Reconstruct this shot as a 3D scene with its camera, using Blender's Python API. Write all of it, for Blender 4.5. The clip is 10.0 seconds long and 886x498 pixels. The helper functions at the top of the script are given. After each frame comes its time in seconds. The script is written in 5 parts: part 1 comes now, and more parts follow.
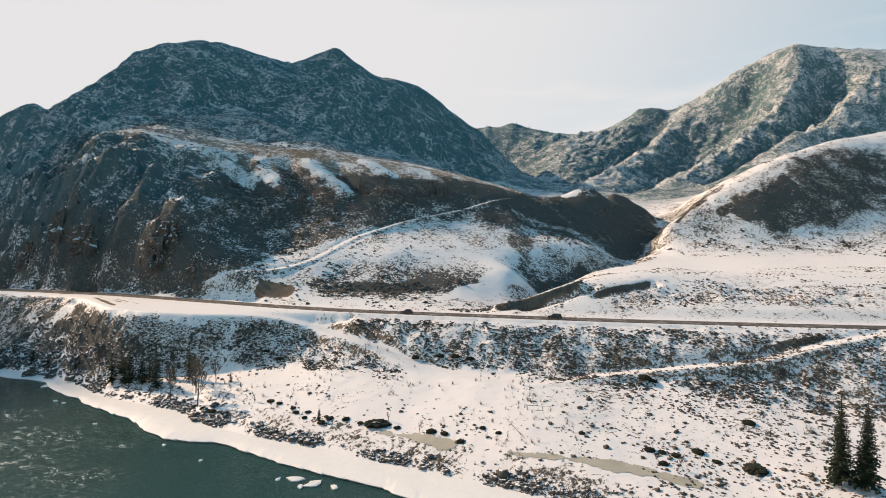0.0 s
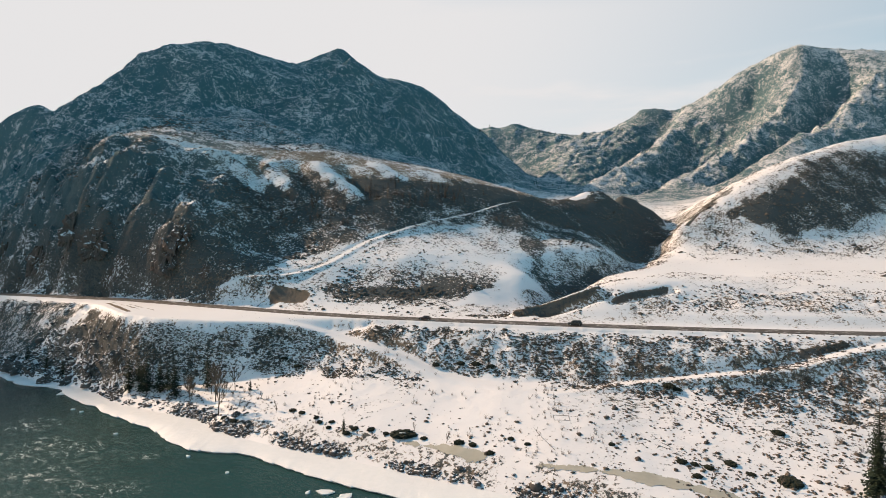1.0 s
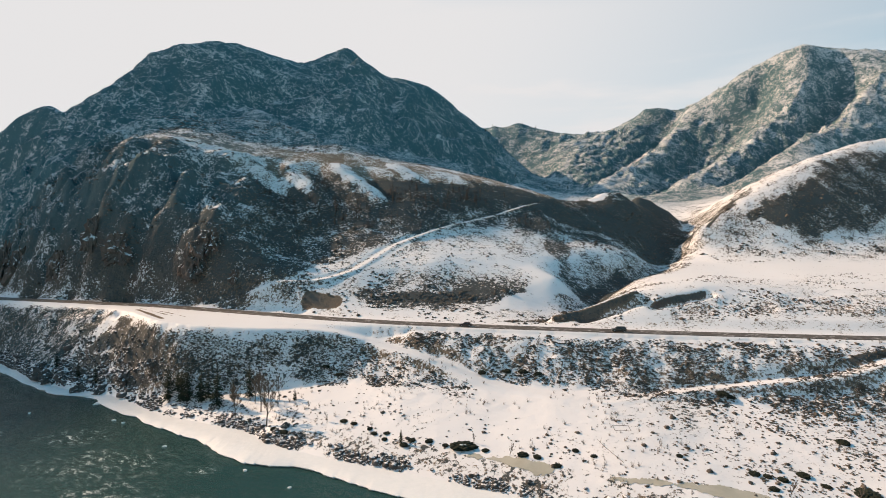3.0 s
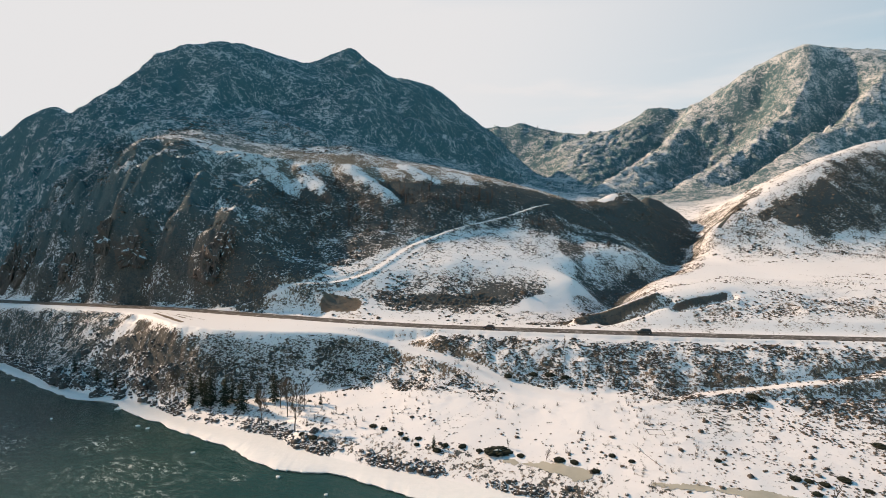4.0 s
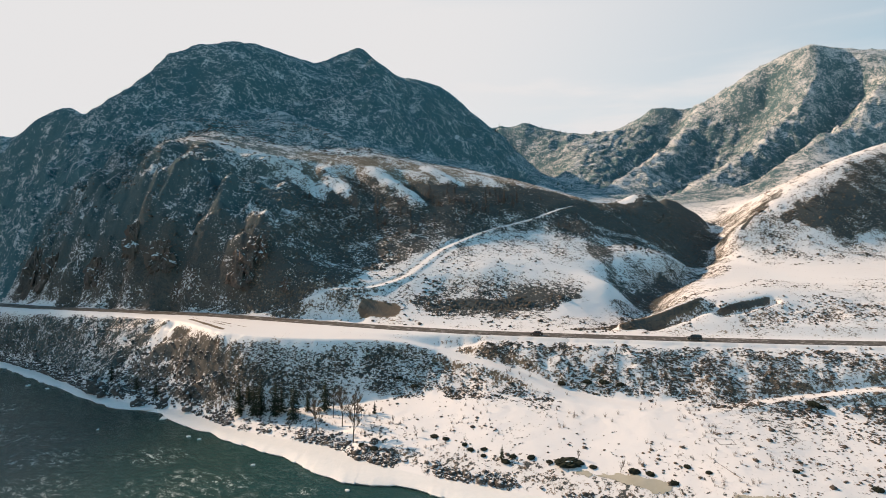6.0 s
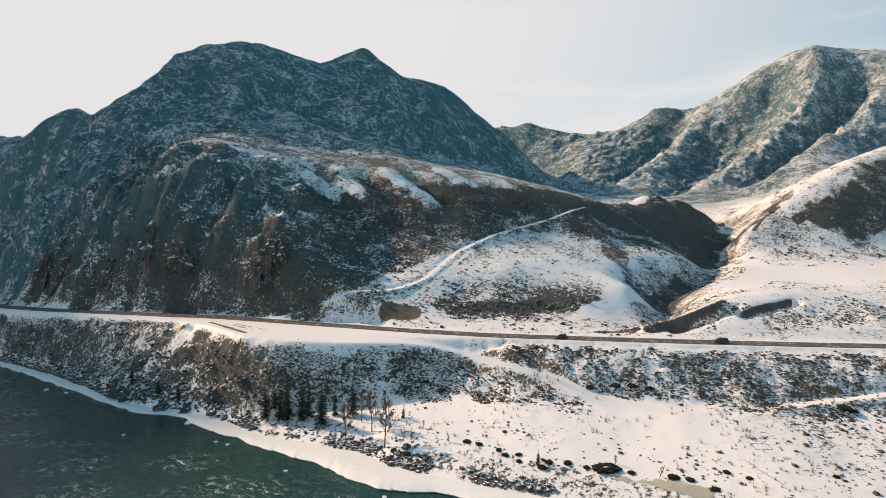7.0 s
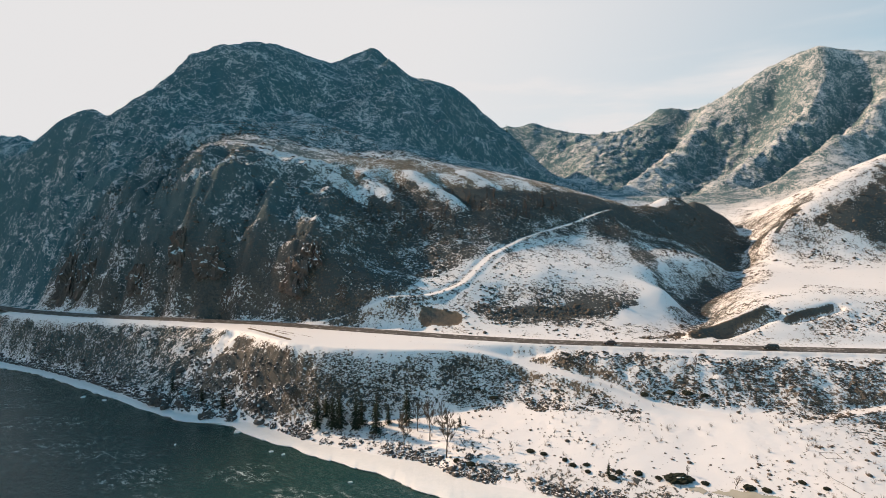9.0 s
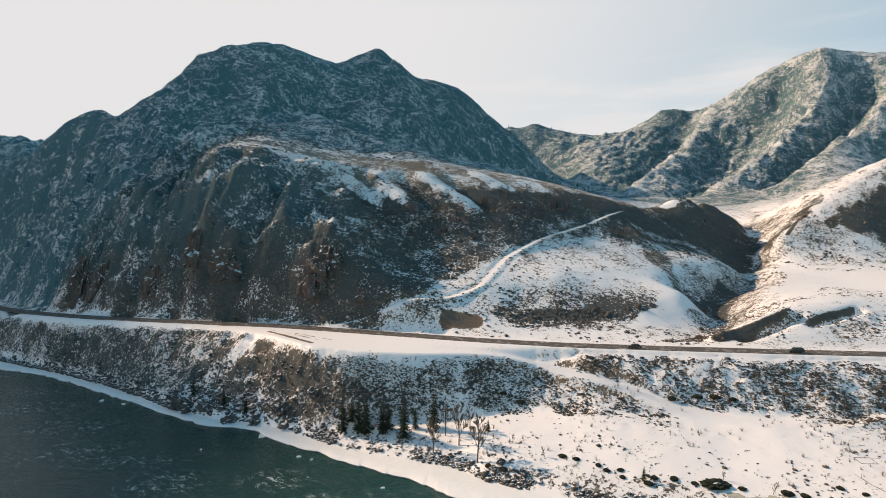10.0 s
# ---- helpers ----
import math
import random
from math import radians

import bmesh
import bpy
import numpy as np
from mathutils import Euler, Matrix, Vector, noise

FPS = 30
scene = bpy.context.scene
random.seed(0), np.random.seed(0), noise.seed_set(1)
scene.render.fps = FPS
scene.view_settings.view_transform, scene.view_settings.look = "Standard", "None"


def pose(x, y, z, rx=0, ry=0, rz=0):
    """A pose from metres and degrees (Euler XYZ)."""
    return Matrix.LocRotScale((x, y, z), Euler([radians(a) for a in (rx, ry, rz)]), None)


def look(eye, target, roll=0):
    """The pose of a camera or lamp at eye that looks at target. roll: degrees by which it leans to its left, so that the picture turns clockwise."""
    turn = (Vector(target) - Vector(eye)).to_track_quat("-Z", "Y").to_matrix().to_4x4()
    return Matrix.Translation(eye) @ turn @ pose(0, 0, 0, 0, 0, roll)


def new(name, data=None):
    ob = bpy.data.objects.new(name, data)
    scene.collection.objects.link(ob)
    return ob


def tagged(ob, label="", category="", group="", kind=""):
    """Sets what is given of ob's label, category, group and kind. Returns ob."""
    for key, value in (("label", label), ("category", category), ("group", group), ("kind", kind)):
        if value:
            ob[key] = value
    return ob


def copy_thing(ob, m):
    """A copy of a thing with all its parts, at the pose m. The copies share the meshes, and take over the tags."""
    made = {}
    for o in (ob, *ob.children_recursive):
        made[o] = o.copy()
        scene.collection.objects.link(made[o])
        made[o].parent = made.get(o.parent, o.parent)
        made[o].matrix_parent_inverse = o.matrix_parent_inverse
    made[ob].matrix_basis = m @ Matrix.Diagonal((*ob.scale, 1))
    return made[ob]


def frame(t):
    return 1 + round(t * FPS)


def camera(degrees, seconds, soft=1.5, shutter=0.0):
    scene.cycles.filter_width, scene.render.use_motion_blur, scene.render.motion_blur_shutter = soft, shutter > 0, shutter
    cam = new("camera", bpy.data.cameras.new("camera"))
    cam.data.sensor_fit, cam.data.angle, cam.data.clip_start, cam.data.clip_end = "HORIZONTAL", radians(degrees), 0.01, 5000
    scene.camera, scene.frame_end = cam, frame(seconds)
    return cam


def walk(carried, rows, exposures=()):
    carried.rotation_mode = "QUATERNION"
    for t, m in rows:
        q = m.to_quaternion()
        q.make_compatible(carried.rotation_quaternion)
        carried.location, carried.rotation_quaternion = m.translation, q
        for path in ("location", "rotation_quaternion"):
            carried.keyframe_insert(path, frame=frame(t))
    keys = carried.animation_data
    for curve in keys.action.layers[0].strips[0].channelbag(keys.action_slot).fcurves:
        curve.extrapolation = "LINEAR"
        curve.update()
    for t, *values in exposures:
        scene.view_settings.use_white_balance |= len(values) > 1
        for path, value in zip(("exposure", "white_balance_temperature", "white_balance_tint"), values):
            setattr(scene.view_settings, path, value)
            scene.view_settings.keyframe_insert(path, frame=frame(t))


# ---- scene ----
cam = camera(78.0, 10.0, 0.5)
# seconds, place, pitch, lean, yaw
PATH = [
    (0.0, 0.00, 0.00, 51.18, -1.008, -0.940, 1.324),
    (0.5, -3.35, 0.70, 52.35, -1.055, -0.927, 1.283),
    (1.0, -6.97, 1.30, 53.33, -1.071, -0.938, 1.175),
    (1.5, -10.59, 1.87, 53.94, -1.104, -0.957, 1.040),
    (2.0, -14.65, 2.54, 54.42, -1.126, -0.897, 0.911),
    (2.5, -18.68, 3.08, 54.94, -1.175, -0.865, 0.751),
    (4.0, -31.58, 4.89, 56.19, -1.244, -0.657, 0.336),
    (4.5, -35.88, 5.50, 56.62, -1.271, -0.631, 0.177),
    (5.0, -40.50, 6.12, 57.14, -1.293, -0.567, 0.024),
    (5.5, -44.83, 6.65, 57.64, -1.320, -0.551, -0.127),
    (7.0, -58.57, 8.29, 59.23, -1.404, -0.508, -0.566),
    (7.5, -62.92, 8.73, 59.72, -1.432, -0.486, -0.720),
    (8.0, -67.47, 9.21, 60.24, -1.452, -0.480, -0.846),
    (8.5, -71.79, 9.65, 60.77, -1.492, -0.500, -1.014),
    (9.0, -76.35, 10.18, 61.32, -1.502, -0.484, -1.144),
    (9.5, -80.66, 10.74, 61.79, -1.514, -0.526, -1.295),
    (10.0, -85.10, 11.28, 62.22, -1.498, -0.517, -1.407),
]
walk(cam, [(t, pose(x, y, z, 90 + pitch, lean, yaw)) for t, x, y, z, pitch, lean, yaw in PATH], [(0, 0.13, 6480, 9), (10, 0.13, 6480, 9)])
# -- place --
# ---- light ----
SUN_AZ, SUN_EL = 65.0, 31.0            # degrees left of the valley's axis, above the horizon
to_sun = Vector((-math.sin(radians(SUN_AZ)) * math.cos(radians(SUN_EL)),
                 math.cos(radians(SUN_AZ)) * math.cos(radians(SUN_EL)), math.sin(radians(SUN_EL))))
sun = new("sun", bpy.data.lights.new("sun", "SUN"))
sun.data.energy, sun.data.angle, sun.data.color = 4.85, radians(0.8), (1.0, 0.685, 0.445)
sun.matrix_world = look((0, 0, 300), Vector((0, 0, 300)) - to_sun)

world = bpy.data.worlds.new("winter_sky")
scene.world = world
world.use_nodes = True
wt = world.node_tree
wt.nodes.clear()
sky = wt.nodes.new("ShaderNodeTexSky")
sky.sky_type, sky.sun_disc = "NISHITA", False
sky.sun_elevation, sky.sun_rotation = radians(SUN_EL), radians(-SUN_AZ)
sky.altitude, sky.air_density, sky.dust_density, sky.ozone_density = 900, 1.1, 1.2, 1.0
# thin high cloud, and haze that thickens towards the horizon and the sun
coord = wt.nodes.new("ShaderNodeTexCoord")
split = wt.nodes.new("ShaderNodeSeparateXYZ")
wt.links.new(coord.outputs["Generated"], split.inputs[0])
spread = wt.nodes.new("ShaderNodeMapping")
spread.inputs["Scale"].default_value = (0.8, 0.8, 5.0)
wt.links.new(coord.outputs["Generated"], spread.inputs["Vector"])
cloud = wt.nodes.new("ShaderNodeTexNoise")
cloud.inputs["Scale"].default_value, cloud.inputs["Detail"].default_value, cloud.inputs["Roughness"].default_value = 1.5, 6, 0.5
wt.links.new(spread.outputs["Vector"], cloud.inputs["Vector"])
aim = wt.nodes.new("ShaderNodeVectorMath")
aim.operation = "DOT_PRODUCT"
aim.inputs[1].default_value = to_sun
wt.links.new(coord.outputs["Generated"], aim.inputs[0])


def world_range(v, lo, hi, out_lo, out_hi):
    n = wt.nodes.new("ShaderNodeMapRange")
    n.interpolation_type = "SMOOTHSTEP"
    wt.links.new(v, n.inputs[0])
    for i, q in enumerate((lo, hi, out_lo, out_hi)):
        n.inputs[i + 1].default_value = q
    return n.outputs[0]


def world_math(op, p, q):
    n = wt.nodes.new("ShaderNodeMath")
    n.operation = op
    n.use_clamp = True
    for i, v in enumerate((p, q)):
        if isinstance(v, float):
            n.inputs[i].default_value = v
        else:
            wt.links.new(v, n.inputs[i])
    return n.outputs[0]


low = world_range(split.outputs["Z"], 0.37, 0.53, 1.0, 0.0)
sunward = world_range(aim.outputs["Value"], -0.72, 0.57, 0.0, 1.0)
veil = world_math("MULTIPLY", low, sunward)
veil = world_math("ADD", veil, world_math("MULTIPLY", low, world_range(cloud.outputs["Fac"], 0.46, 0.72, 0.0, 0.7)))
veil = world_math("ADD", veil, world_range(aim.outputs["Value"], 0.80, 1.0, 0.0, 1.0))      # glow round the sun
haze = wt.nodes.new("ShaderNodeMix")
haze.data_type = "RGBA"
haze.inputs[7].default_value = (5.85, 5.7, 5.72, 1)
bg = wt.nodes.new("ShaderNodeBackground")
bg.inputs["Strength"].default_value = 0.125
wo = wt.nodes.new("ShaderNodeOutputWorld")
wt.links.new(veil, haze.inputs[0])
clear = wt.nodes.new("ShaderNodeMix")          # the clear part of the sky, a little greener than the model's
clear.data_type, clear.blend_type = "RGBA", "MULTIPLY"
clear.inputs[0].default_value = 1.0
clear.inputs[7].default_value = (0.41, 1.06, 1.04, 1)
wt.links.new(sky.outputs["Color"], clear.inputs[6])
wt.links.new(clear.outputs[2], haze.inputs[6])
wt.links.new(haze.outputs[2], bg.inputs["Color"])
wt.links.new(bg.outputs[0], wo.inputs["Surface"])
scene.view_settings.exposure = 0.0


# ---- materials ----
class Nodes:
    """Short forms for a node tree."""

    def __init__(self, name, rough=0.8, spec=0.3):
        self.m = bpy.data.materials.new(name)
        self.m.use_nodes = True
        self.t = self.m.node_tree
        self.b = self.t.nodes["Principled BSDF"]
        self.b.inputs["Roughness"].default_value = rough
        self.b.inputs["Specular IOR Level"].default_value = spec
        self.geo = self.add("ShaderNodeNewGeometry")
        self.pos = self.geo.outputs["Position"]

    def add(self, kind):
        return self.t.nodes.new(kind)

    def put(self, sock, v):
        if isinstance(v, (int, float)):
            sock.default_value = v
        elif isinstance(v, tuple):
            sock.default_value = (*v, 1) if len(v) == 3 and sock.type == "RGBA" else v
        else:
            self.t.links.new(v, sock)

    def noise(self, scale, detail=4, rough=0.55, at=None, stretch=None, distort=0.0):
        n = self.add("ShaderNodeTexNoise")
        v = at or self.pos
        if stretch:
            mp = self.add("ShaderNodeMapping")
            mp.inputs["Scale"].default_value = stretch
            self.put(mp.inputs["Vector"], v)
            v = mp.outputs["Vector"]
        self.put(n.inputs["Vector"], v)
        n.inputs["Scale"].default_value, n.inputs["Detail"].default_value = scale, detail
        n.inputs["Roughness"].default_value, n.inputs["Distortion"].default_value = rough, distort
        return n.outputs["Fac"]

    def voronoi(self, scale, feature="F1", at=None, out="Distance", rand=1.0):
        n = self.add("ShaderNodeTexVoronoi")
        n.feature = feature
        self.put(n.inputs["Vector"], at or self.pos)
        n.inputs["Scale"].default_value, n.inputs["Randomness"].default_value = scale, rand
        return n.outputs[out]

    def ramp(self, v, a, b, lo=0.0, hi=1.0):
        n = self.add("ShaderNodeMapRange")
        n.interpolation_type = "SMOOTHSTEP"
        for i, s in enumerate((v, a, b, lo, hi)):
            self.put(n.inputs[i], s)
        return n.outputs[0]

    def math(self, op, a, b=0.0, c=0.0):
        n = self.add("ShaderNodeMath")
        n.operation = op
        for i, s in enumerate((a, b, c)):
            self.put(n.inputs[i], s)
        return n.outputs[0]

    def mix(self, f, a, b):
        n = self.add("ShaderNodeMix")
        n.data_type = "RGBA"
        self.put(n.inputs[0], f)
        self.put(n.inputs[6], a)
        self.put(n.inputs[7], b)
        return n.outputs[2]

    def attr(self, name):
        n = self.add("ShaderNodeAttribute")
        n.attribute_name = name
        return n.outputs["Fac"]

    def random(self):
        return self.add("ShaderNodeObjectInfo").outputs["Random"]

    def island(self):
        return self.geo.outputs["Random Per Island"]

    def slope(self):
        n = self.add("ShaderNodeSeparateXYZ")
        self.put(n.inputs[0], self.geo.outputs["Normal"])
        return n.outputs["Z"]

    def bump(self, h, strength=0.5, dist=0.1):
        n = self.add("ShaderNodeBump")
        n.inputs["Strength"].default_value, n.inputs["Distance"].default_value = strength, dist
        self.put(n.inputs["Height"], h)
        self.put(self.b.inputs["Normal"], n.outputs["Normal"])
        return n

    def done(self, color, rough=None):
        self.put(self.b.inputs["Base Color"], color)
        if rough is not None:
            self.put(self.b.inputs["Roughness"], rough)
        return self.m


def ground_material():
    """Snow over dry grass, scrub and rock; the cover layers are stored with the ground."""
    k = Nodes("snowy_ground", 0.85, 0.25)
    brush, rock, snow = k.attr("brush"), k.attr("rock"), k.attr("snow")
    big = k.noise(0.018, 4, 0.6)
    broad = k.noise(0.07, 4, 0.6)
    mid = k.noise(0.27, 4, 0.65)
    fine = k.noise(1.05, 4, 0.7)
    tiny = k.noise(3.6, 3, 0.7)

    def centred(v, gain):
        return k.math("MULTIPLY", k.math("SUBTRACT", v, 0.5), gain)

    grass = k.mix(mid, (0.19, 0.150, 0.110), (0.38, 0.300, 0.220))
    grass = k.mix(k.ramp(tiny, 0.35, 0.7), grass, (0.15, 0.120, 0.09))
    soil = k.mix(mid, (0.10, 0.080, 0.062), (0.22, 0.170, 0.125))
    soil = k.mix(k.ramp(rock, 0.15, 0.55), grass, soil)
    stone = k.mix(k.noise(0.45, 6, 0.7, stretch=(1, 1, 0.45)), (0.044, 0.054, 0.056), (0.150, 0.156, 0.150))
    stone = k.mix(k.ramp(broad, 0.5, 0.66), stone, (0.110, 0.084, 0.070))
    scrub = k.mix(tiny, (0.046, 0.050, 0.050), (0.116, 0.114, 0.106))
    # mountain conifers, their green shifted to blue as painted distance haze
    hazy_conifer = k.mix(tiny, (0.050, 0.134, 0.159), (0.106, 0.212, 0.242))
    scrub = k.mix(k.attr("pine_haze"), scrub, hazy_conifer)
    white = k.mix(big, (0.80, 0.79, 0.79), (0.88, 0.88, 0.89))
    steep = k.ramp(k.math("ADD", k.slope(), centred(mid, 0.5)), 0.86, 0.62)
    col = k.mix(k.math("MULTIPLY", rock, steep), soil, stone)
    # the same haze colour laid over far soil and stone
    col = k.mix(k.ramp(k.attr("pine_haze"), 0.1, 1.0, 0.0, 0.95), col, hazy_conifer)
    # snow lies where it is flat enough
    lie = k.math("ADD", centred(fine, 2.0), centred(mid, 0.85))
    lie = k.math("ADD", lie, centred(broad, 0.9))
    lie = k.math("ADD", lie, k.math("MULTIPLY", k.math("SUBTRACT", snow, 0.52), 0.95))
    lie = k.math("ADD", lie, k.math("MULTIPLY", k.math("SUBTRACT", k.slope(), 0.74), 0.55))
    chutes = k.math("MULTIPLY", centred(k.noise(0.075, 3, 0.55, stretch=(1, 1, 0.5), distort=0.6), 1.3), rock)
    lie = k.math("ADD", lie, chutes)
    tinted = k.ramp(k.attr("pine_haze"), 0.1, 1.0)
    lie = k.math("ADD", lie, k.math("MULTIPLY", tinted, k.math("SUBTRACT", centred(k.noise(0.36, 4, 0.75), 2.4), 0.04)))
    cover = k.ramp(lie, -0.08, 0.10)
    cover = k.math("MULTIPLY", cover, k.ramp(tinted, 0.0, 1.0, 1.0, 0.72))      # snow between trees, dulled along with the haze tint
    col = k.mix(cover, col, white)
    # scrub in clumps
    cl = k.math("ADD", centred(k.noise(0.8, 4, 0.7, at=None, stretch=(1.0, 1.0, 1.3)), 2.5), centred(mid, -0.7))
    cl = k.math("ADD", cl, centred(broad, -1.1))
    cl = k.math("ADD", cl, k.math("MULTIPLY", k.math("SUBTRACT", brush, 0.58), 1.0))
    spots = k.ramp(cl, -0.06, 0.10)
    col = k.mix(spots, col, scrub)
    lumps = k.math("MULTIPLY", fine, k.ramp(cover, 0, 1, 0.9, 0.12))
    k.bump(k.math("ADD", lumps, k.math("MULTIPLY", spots, 0.5)), 0.9, 0.6)
    return k.done(col, k.ramp(cover, 0, 1, 0.92, 0.6))


def water_material():
    k = Nodes("river_water", 0.15, 0.5)
    b = k.b
    b.inputs["IOR"].default_value = 1.33
    turn = k.add("ShaderNodeMapping")
    turn.inputs["Rotation"].default_value = (0, 0, radians(32))
    k.put(turn.inputs["Vector"], k.pos)
    along, flow = turn.outputs["Vector"], (0.6, 1.0, 1.0)
    rip = k.noise(0.9, 6, 0.65, at=along, stretch=flow, distort=0.6)
    wave = k.noise(0.16, 4, 0.55, at=along, stretch=flow, distort=0.8)
    chop = k.noise(2.6, 4, 0.6, at=along, stretch=flow, distort=0.4)
    k.bump(k.math("ADD", k.math("ADD", k.math("MULTIPLY", rip, 0.9), k.math("MULTIPLY", chop, 0.3)), k.math("MULTIPLY", wave, 0.6)), 0.34, 0.6)
    # white water where the rapids break, and ripple sparkle painted at the far left
    froth = k.math("ADD", k.math("MULTIPLY", k.noise(0.6, 6, 0.75, at=along, stretch=flow, distort=0.5), 0.55), k.math("MULTIPLY", k.noise(3.4, 5, 0.8, at=along, stretch=flow), 0.45))
    foam = k.math("MULTIPLY", k.ramp(froth, 0.52, 0.60), k.attr("rapid"))
    foam = k.math("MULTIPLY", foam, 0.7)
    col = k.mix(k.noise(0.03, 3), (0.012, 0.046, 0.042), (0.025, 0.068, 0.060))
    col = k.mix(foam, col, (0.62, 0.66, 0.64))
    return k.done(col, k.ramp(foam, 0, 1, 0.15, 0.8))


def snow_material(name, a, b, scale=0.8):
    k = Nodes(name, 0.6, 0.3)
    n = k.noise(scale, 6, 0.6)
    k.bump(n, 0.5, 0.25)
    return k.done(k.mix(n, a, b))


def asphalt_material():
    k = Nodes("worn_asphalt", 0.75, 0.3)
    along = k.noise(0.5, 5, 0.6)
    col = k.mix(k.noise(6, 3), (0.065, 0.058, 0.050), (0.11, 0.098, 0.085))
    col = k.mix(k.math("MULTIPLY", k.ramp(along, 0.52, 0.68), 0.55), col, (0.55, 0.53, 0.51))
    k.bump(k.noise(25, 2), 0.2, 0.02)
    return k.done(col)


M_GROUND, M_WATER, M_ROAD = ground_material(), water_material(), asphalt_material()
M_ICE = snow_material("shelf_ice", (0.74, 0.77, 0.77), (0.88, 0.88, 0.88))

# ---- landform ----
# plan lines: x, y
SHORE = np.array([(-2500, 1600), (-600, 470), (-430, 362), (-330, 296), (-276, 259), (-256, 251.5), (-232, 238.5), (-223, 231.5), (-207, 219.5), (-199, 216), (-182, 205),
                  (-173, 199), (-166, 193.5), (-159, 188), (-146, 185), (-142, 185.5), (-133, 177), (-130, 174.5), (-122, 168.3), (-116, 166), (-111, 160.5), (-101, 155),
                  (-97, 152), (-90, 148), (-82, 141), (-76, 137), (-72, 134), (-66, 131.5), (-59, 132.2), (-54, 130), (-44, 124), (-31, 118), (-24, 113.7), (-14, 110),
                  (-9, 106.8), (40, 84), (120, 50), (400, -70), (2500, -900)], float)
BANK = np.array([(-2500, 1606), (-600, 478), (-430, 370), (-330, 303), (-286, 272), (-245, 250), (-212, 230), (-176, 203), (-161, 194.5),
                 (-135, 185), (-123, 177), (-110, 167), (-94, 160), (-76, 152.5), (-71, 146), (-51, 136), (-32, 129), (-21, 124),
                 (0, 115), (18, 107), (60, 90), (120, 62), (400, -50), (2500, -880)], float)
FOOT = np.array([(-600, 480, 1), (-330, 304.5, 1.2), (-212, 231.5, 1.5), (-176, 206, 3), (-161, 196.5, 3), (-135, 186.5, 1.6), (-122, 178.5, 2.2),
                 (-108, 173.5, 5), (-90, 174, 5.6), (-70, 173.5, 7.5), (-56, 175, 9.3), (-48, 172, 9.9), (-36, 168, 11.4), (-5, 165.5, 11), (20, 163.5, 11.5), (45, 157, 10.3),
                 (77, 152, 9.5), (100, 146, 7), (140, 138, 7), (300, 110, 7), (2500, 110, 7)], float)
EDGE = np.array([(-600, 520, 12), (-430, 403, 14), (-330, 322, 17), (-285, 287, 19.5), (-240, 257, 22.3), (-199, 238, 24.2), (-172, 229, 24.6), (-150, 216, 25.2),
                 (-137, 203, 25.6), (-123, 191, 25), (-108, 187, 24.4), (-90, 185.5, 24.2), (-68, 187, 23.9), (-56, 189.6, 22.6), (-47, 190, 20.8), (-42, 189.8, 20.2),
                 (-36, 190.5, 23.8), (-25, 188.8, 24), (0, 185, 24), (35, 181, 24),
                 (70, 177, 24), (103, 174.5, 24), (140, 173, 24), (300, 168, 24), (2500, 150, 24)], float)
ROAD = np.array([(-600, 530, 13), (-430, 411, 15), (-330, 329, 18), (-285, 294, 20.5), (-240, 264, 23.2), (-199, 243.5, 25), (-144, 229.5, 25.4), (-93, 212, 25.2),
                 (-66, 203.5, 25), (-39, 196, 25), (-2, 190.5, 25), (34, 186, 25), (66, 183, 25), (111, 180.5, 25), (141, 180, 25),
                 (300, 176, 25), (2500, 170, 25)], float)


def line_at(line, x, col=1):
    return np.interp(x, line[:, 0], line[:, col])


def soft_line_at(line, x, col=1, w=5.0):
    return (line_at(line, x - w, col) + 2 * line_at(line, x, col) + line_at(line, x + w, col)) / 4


PEAK_RIDGE = [(-214, 635, 244), (-202, 638, 252), (-191, 640, 255), (-177, 642, 262), (-165, 646, 270), (-152, 650, 276), (-145, 652, 279), (-133, 656, 270),
              (-117, 662, 257), (-100, 668, 243.5), (-84, 676, 242), (-63, 686, 241), (-48, 700, 240), (-30, 722, 236), (0, 760, 221), (20, 790, 213), (34, 820, 214)]
# landforms beyond the road: (roughness, brush, rock, snow), then crest, slope or valley lines of x, y, z
FORMS = []


def form(cover, line):
    FORMS.append((cover, line))


# cut slope and cliff foot behind the road
form((0.25, 0.35, 0.5, 0.55), [(-430, 425, 17), (-330, 343, 20), (-285, 307, 22.5), (-240, 276, 25), (-199, 255, 27), (-150, 241, 28), (-112, 227, 28)])
form((0.05, 0.25, 0.1, 0.75), [(-90, 219, 27.5), (-70, 213, 26.5), (-40, 205, 25.6), (-10, 199, 25.2), (15, 197, 25), (45, 195, 27), (80, 193, 27.5), (120, 190, 27.5), (200, 188, 28), (320, 186, 28)])
# crags over the road
form((1.2, 0.54, 0.9, 0.51), [(-350, 372, 46), (-310, 340, 46), (-276, 314, 46), (-254, 295, 50), (-184, 254, 48), (-127, 241, 54), (-105, 232, 42)])
form((1.3, 0.54, 0.9, 0.51), [(-335, 382, 86), (-300, 350, 82), (-262, 322, 78), (-223, 287, 70), (-190, 268, 76), (-151, 265, 80), (-118, 262, 66)])
form((0.6, 0.58, 0.8, 0.44), [(-190, 287, 104), (-173, 299, 107.5)])
